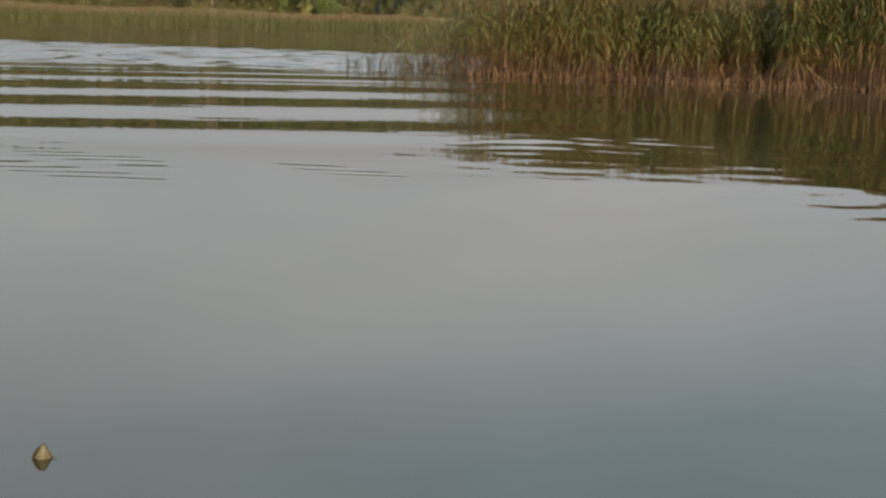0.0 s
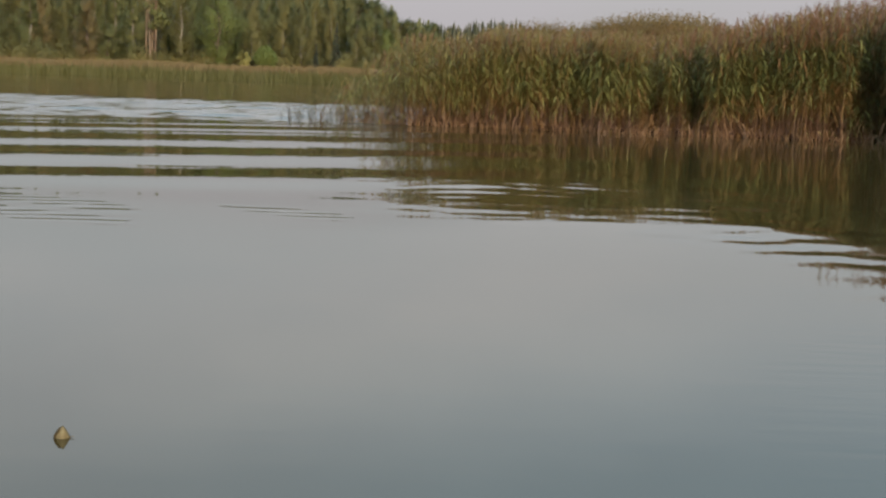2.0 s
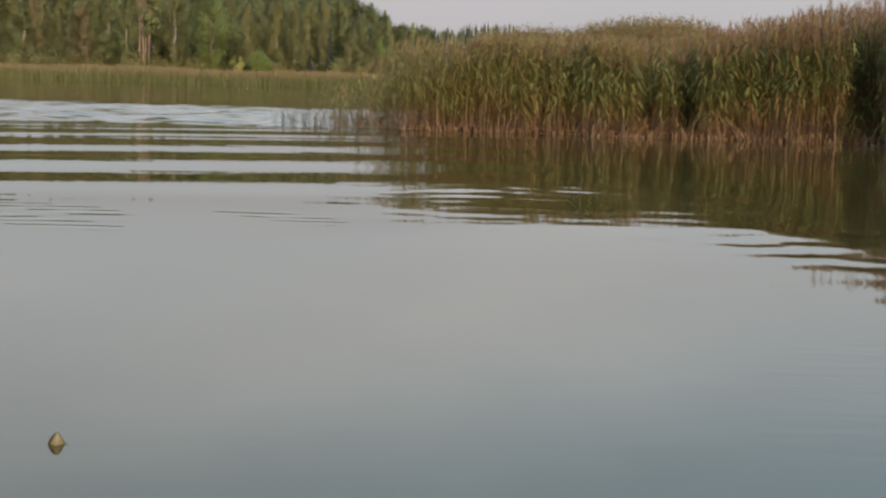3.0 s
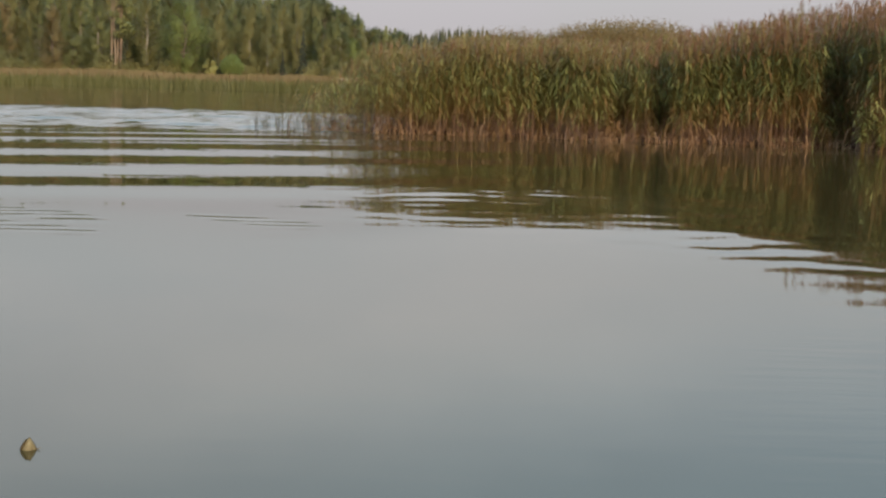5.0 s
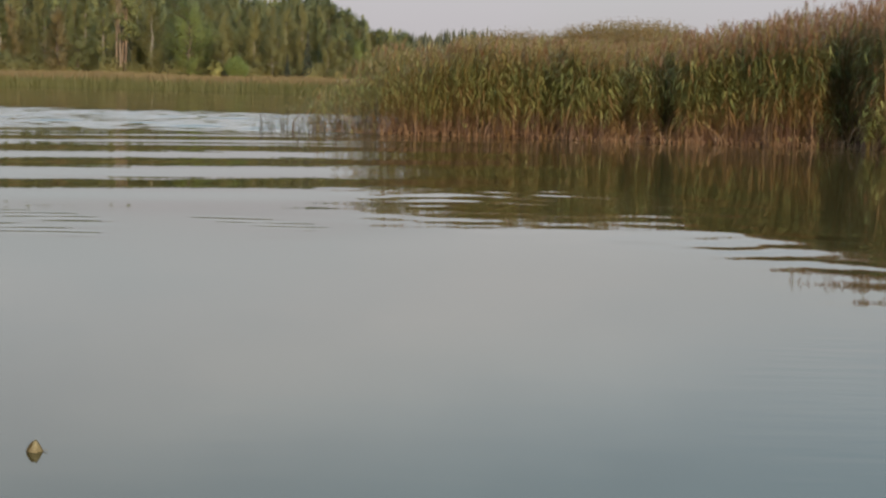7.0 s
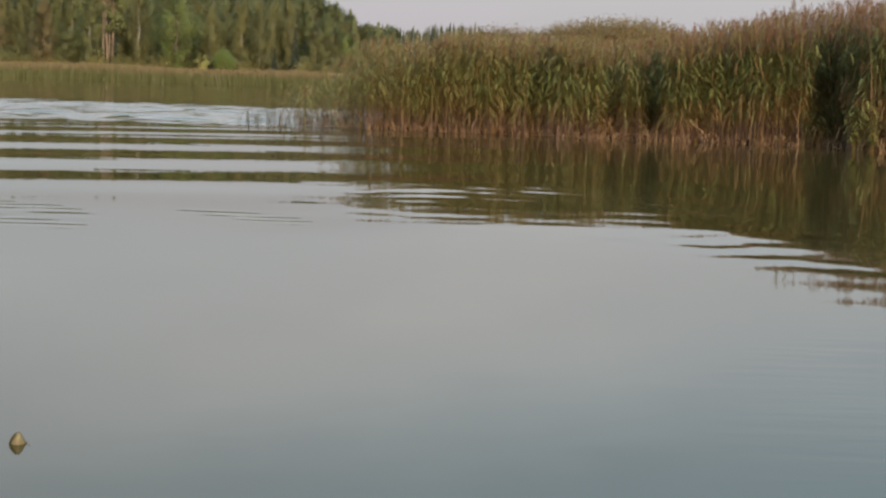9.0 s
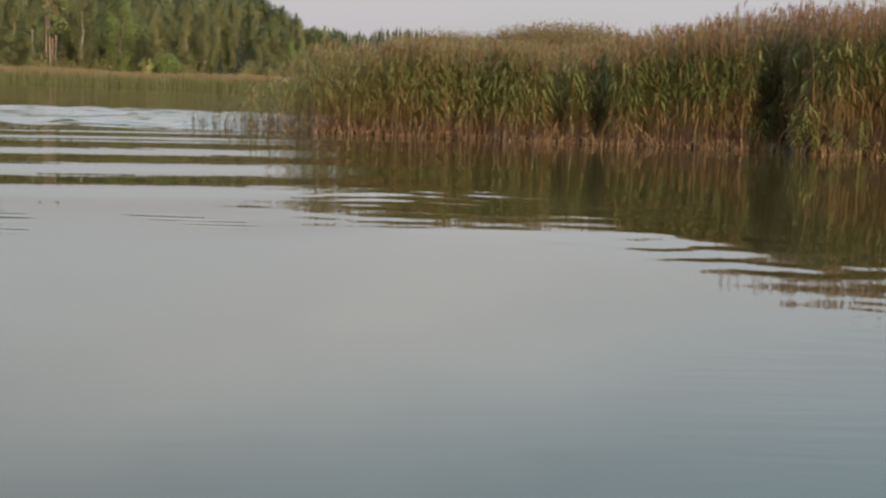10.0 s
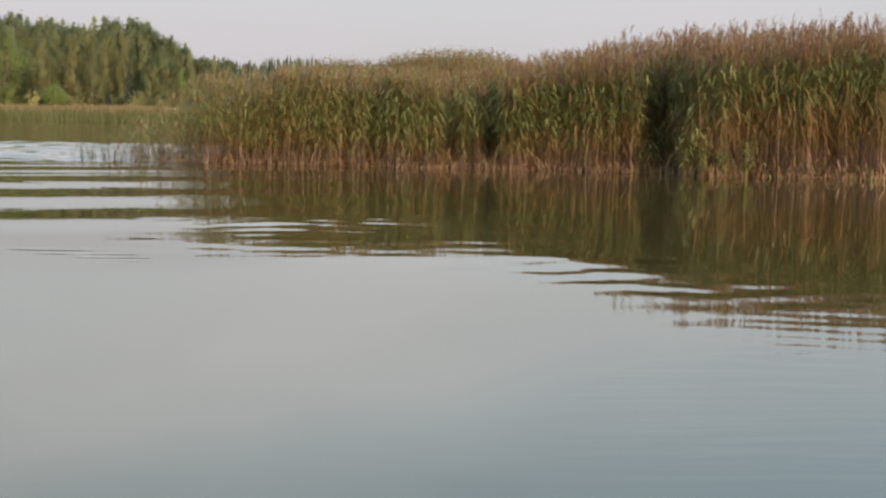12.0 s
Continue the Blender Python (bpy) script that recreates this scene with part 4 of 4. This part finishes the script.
# thin scattered stalks standing out in open water past the bed's tip
pile = Pile()
for k in range(260):
    x = -1.5 - 2.8 * rng.random() ** 1.4
    y = 32.2 + rng.uniform(-0.6, 2.2)
    tall = rng.uniform(0.12, 0.45) + 0.3 * max(0.0, (x + 4.0) / 2.3)
    if rng.random() < 0.2:
        reed_plant(pile, rng, tall, x, y, plume=False, leaves=3, bend=0.08)
    else:
        tube(pile, [Vector((x, y, -0.3)), Vector((x + rng.normal() * 0.05, y, tall * 0.5)), Vector((x + rng.normal() * 0.1, y, tall))], [0.005, 0.0045, 0.003], 8, 3)
tagged(part("sparse_stand", pile.mesh("sparse_stand", REED_MATS), reed_bed, "thin sparse stalks standing in open water"), kind="stuff")


# leafy green plants at the foot of the bed
def waterside_plant(seed, tall, wide, label):
    r = np.random.default_rng(seed)
    root = new("waterside_plant")
    stems, leaves_ = Pile(), Pile()
    for k in range(13):
        ang, reach = r.uniform(0, 2 * math.pi), wide * 0.5 * r.random()
        tip = Vector((math.cos(ang) * reach, math.sin(ang) * reach, tall * r.uniform(0.6, 1.0)))
        tube(stems, [Vector((0, 0, -0.15)), tip * 0.5 + Vector((0, 0, 0.08)), tip], [0.008, 0.006, 0.003], 0, 3)
        for j in range(11):
            u = 0.25 + 0.75 * j / 10
            blade(leaves_, tip * u, r.uniform(0, 2 * math.pi), 0.12, 0.19, 0.17, 0.024, 0, 3)
    part("stem_clump", stems.mesh("stems", [STEM_HIGH]), root)
    part("foliage", leaves_.mesh("leaves", [PLANT_LEAF]), root)
    return tagged(root, label, "plant", "plants at the reeds' foot")


PLANT_LEAF = foliage("waterside_leaf", [(0.10, 0.12, 0.035), (0.17, 0.18, 0.055), (0.25, 0.235, 0.085)], 0.35)
plant = waterside_plant(71, 1.15, 0.6, "bright green leafy plant beside the reeds' dark gap")
plant.location = (9.0, 29.9, 0)
for x, y, s in ((9.35, 29.75, 0.75), (9.75, 29.6, 0.6), (10.3, 29.7, 0.85)):
    copy_thing(plant, pose(x, y, 0, 0, 0, x * 97) @ Matrix.Scale(s, 4))


# ---- small things on the water ----
def curled_leaf():
    """A dry leaf afloat, folded along its rib like a small tent, one rim dark and rolled up."""
    root = new("floating_leaf")
    pile, rim, stalk = Pile(), Pile(), Pile()
    steps = 7
    for side in (1, -1):
        verts, faces = [], []
        for i in range(steps + 1):
            for j in range(steps + 1):
                u, v = i / steps, j / steps
                width_at = math.sin(math.pi * (0.06 + 0.88 * u)) ** 0.8
                xx = (u - 0.5) * 0.056 + 0.004 * v * math.sin(5 * u)
                yy = side * v * 0.022 * width_at
                zz = 0.047 * (1 - abs(2 * u - 1.06) ** 1.15) * (1 - v ** 1.25) - 0.005 + 0.0025 * math.sin(9 * u + 5 * v) * v
                verts.append(Vector((xx, yy, zz)))
        for i in range(steps):
            for j in range(steps):
                a = i * (steps + 1) + j
                faces.append((a, a + 1, a + steps + 2, a + steps + 1))
        pile.add(verts, faces, 0 if side < 0 else 1)
    tube(rim, [Vector((-0.026, -0.007, -0.002)), Vector((-0.020, -0.010, 0.011)), Vector((-0.0125, -0.009, 0.024)), Vector((-0.006, -0.004, 0.035))], [0.0022, 0.0042, 0.004, 0.0022], 0, 7)
    tube(stalk, [Vector((0.026, -0.002, 0.001)), Vector((0.034, -0.004, 0.006)), Vector((0.041, -0.004, 0.005))], [0.0015, 0.0012, 0.0009], 0, 5)
    body = part("blade", pile.mesh("blade", [LEAF_TAN, LEAF_DARK], True), root)
    thick = body.modifiers.new("thickness", "SOLIDIFY")
    thick.thickness = 0.0018
    part("rim", rim.mesh("rim", [LEAF_DARK], True), root, "dark rolled rim")
    part("stalk", stalk.mesh("stalk", [LEAF_TAN], True), root)
    return tagged(root, "small curled tan leaf floating upright on the lake", "leaf")


LEAF_TAN = rough_matter("dry_leaf_tan", [(0.05, 0.036, 0.016), (0.12, 0.095, 0.05), (0.22, 0.19, 0.12)], 45, 0.7, 0.2)
LEAF_DARK = rough_matter("dry_leaf_dark", [(0.03, 0.022, 0.011), (0.06, 0.045, 0.022)], 40, 0.7, 0.2)
leaf = curled_leaf()
leaf.matrix_basis = pose(-1.173, 4.09, 0.0, 0, 0, 8) @ Matrix.Scale(0.9, 4)
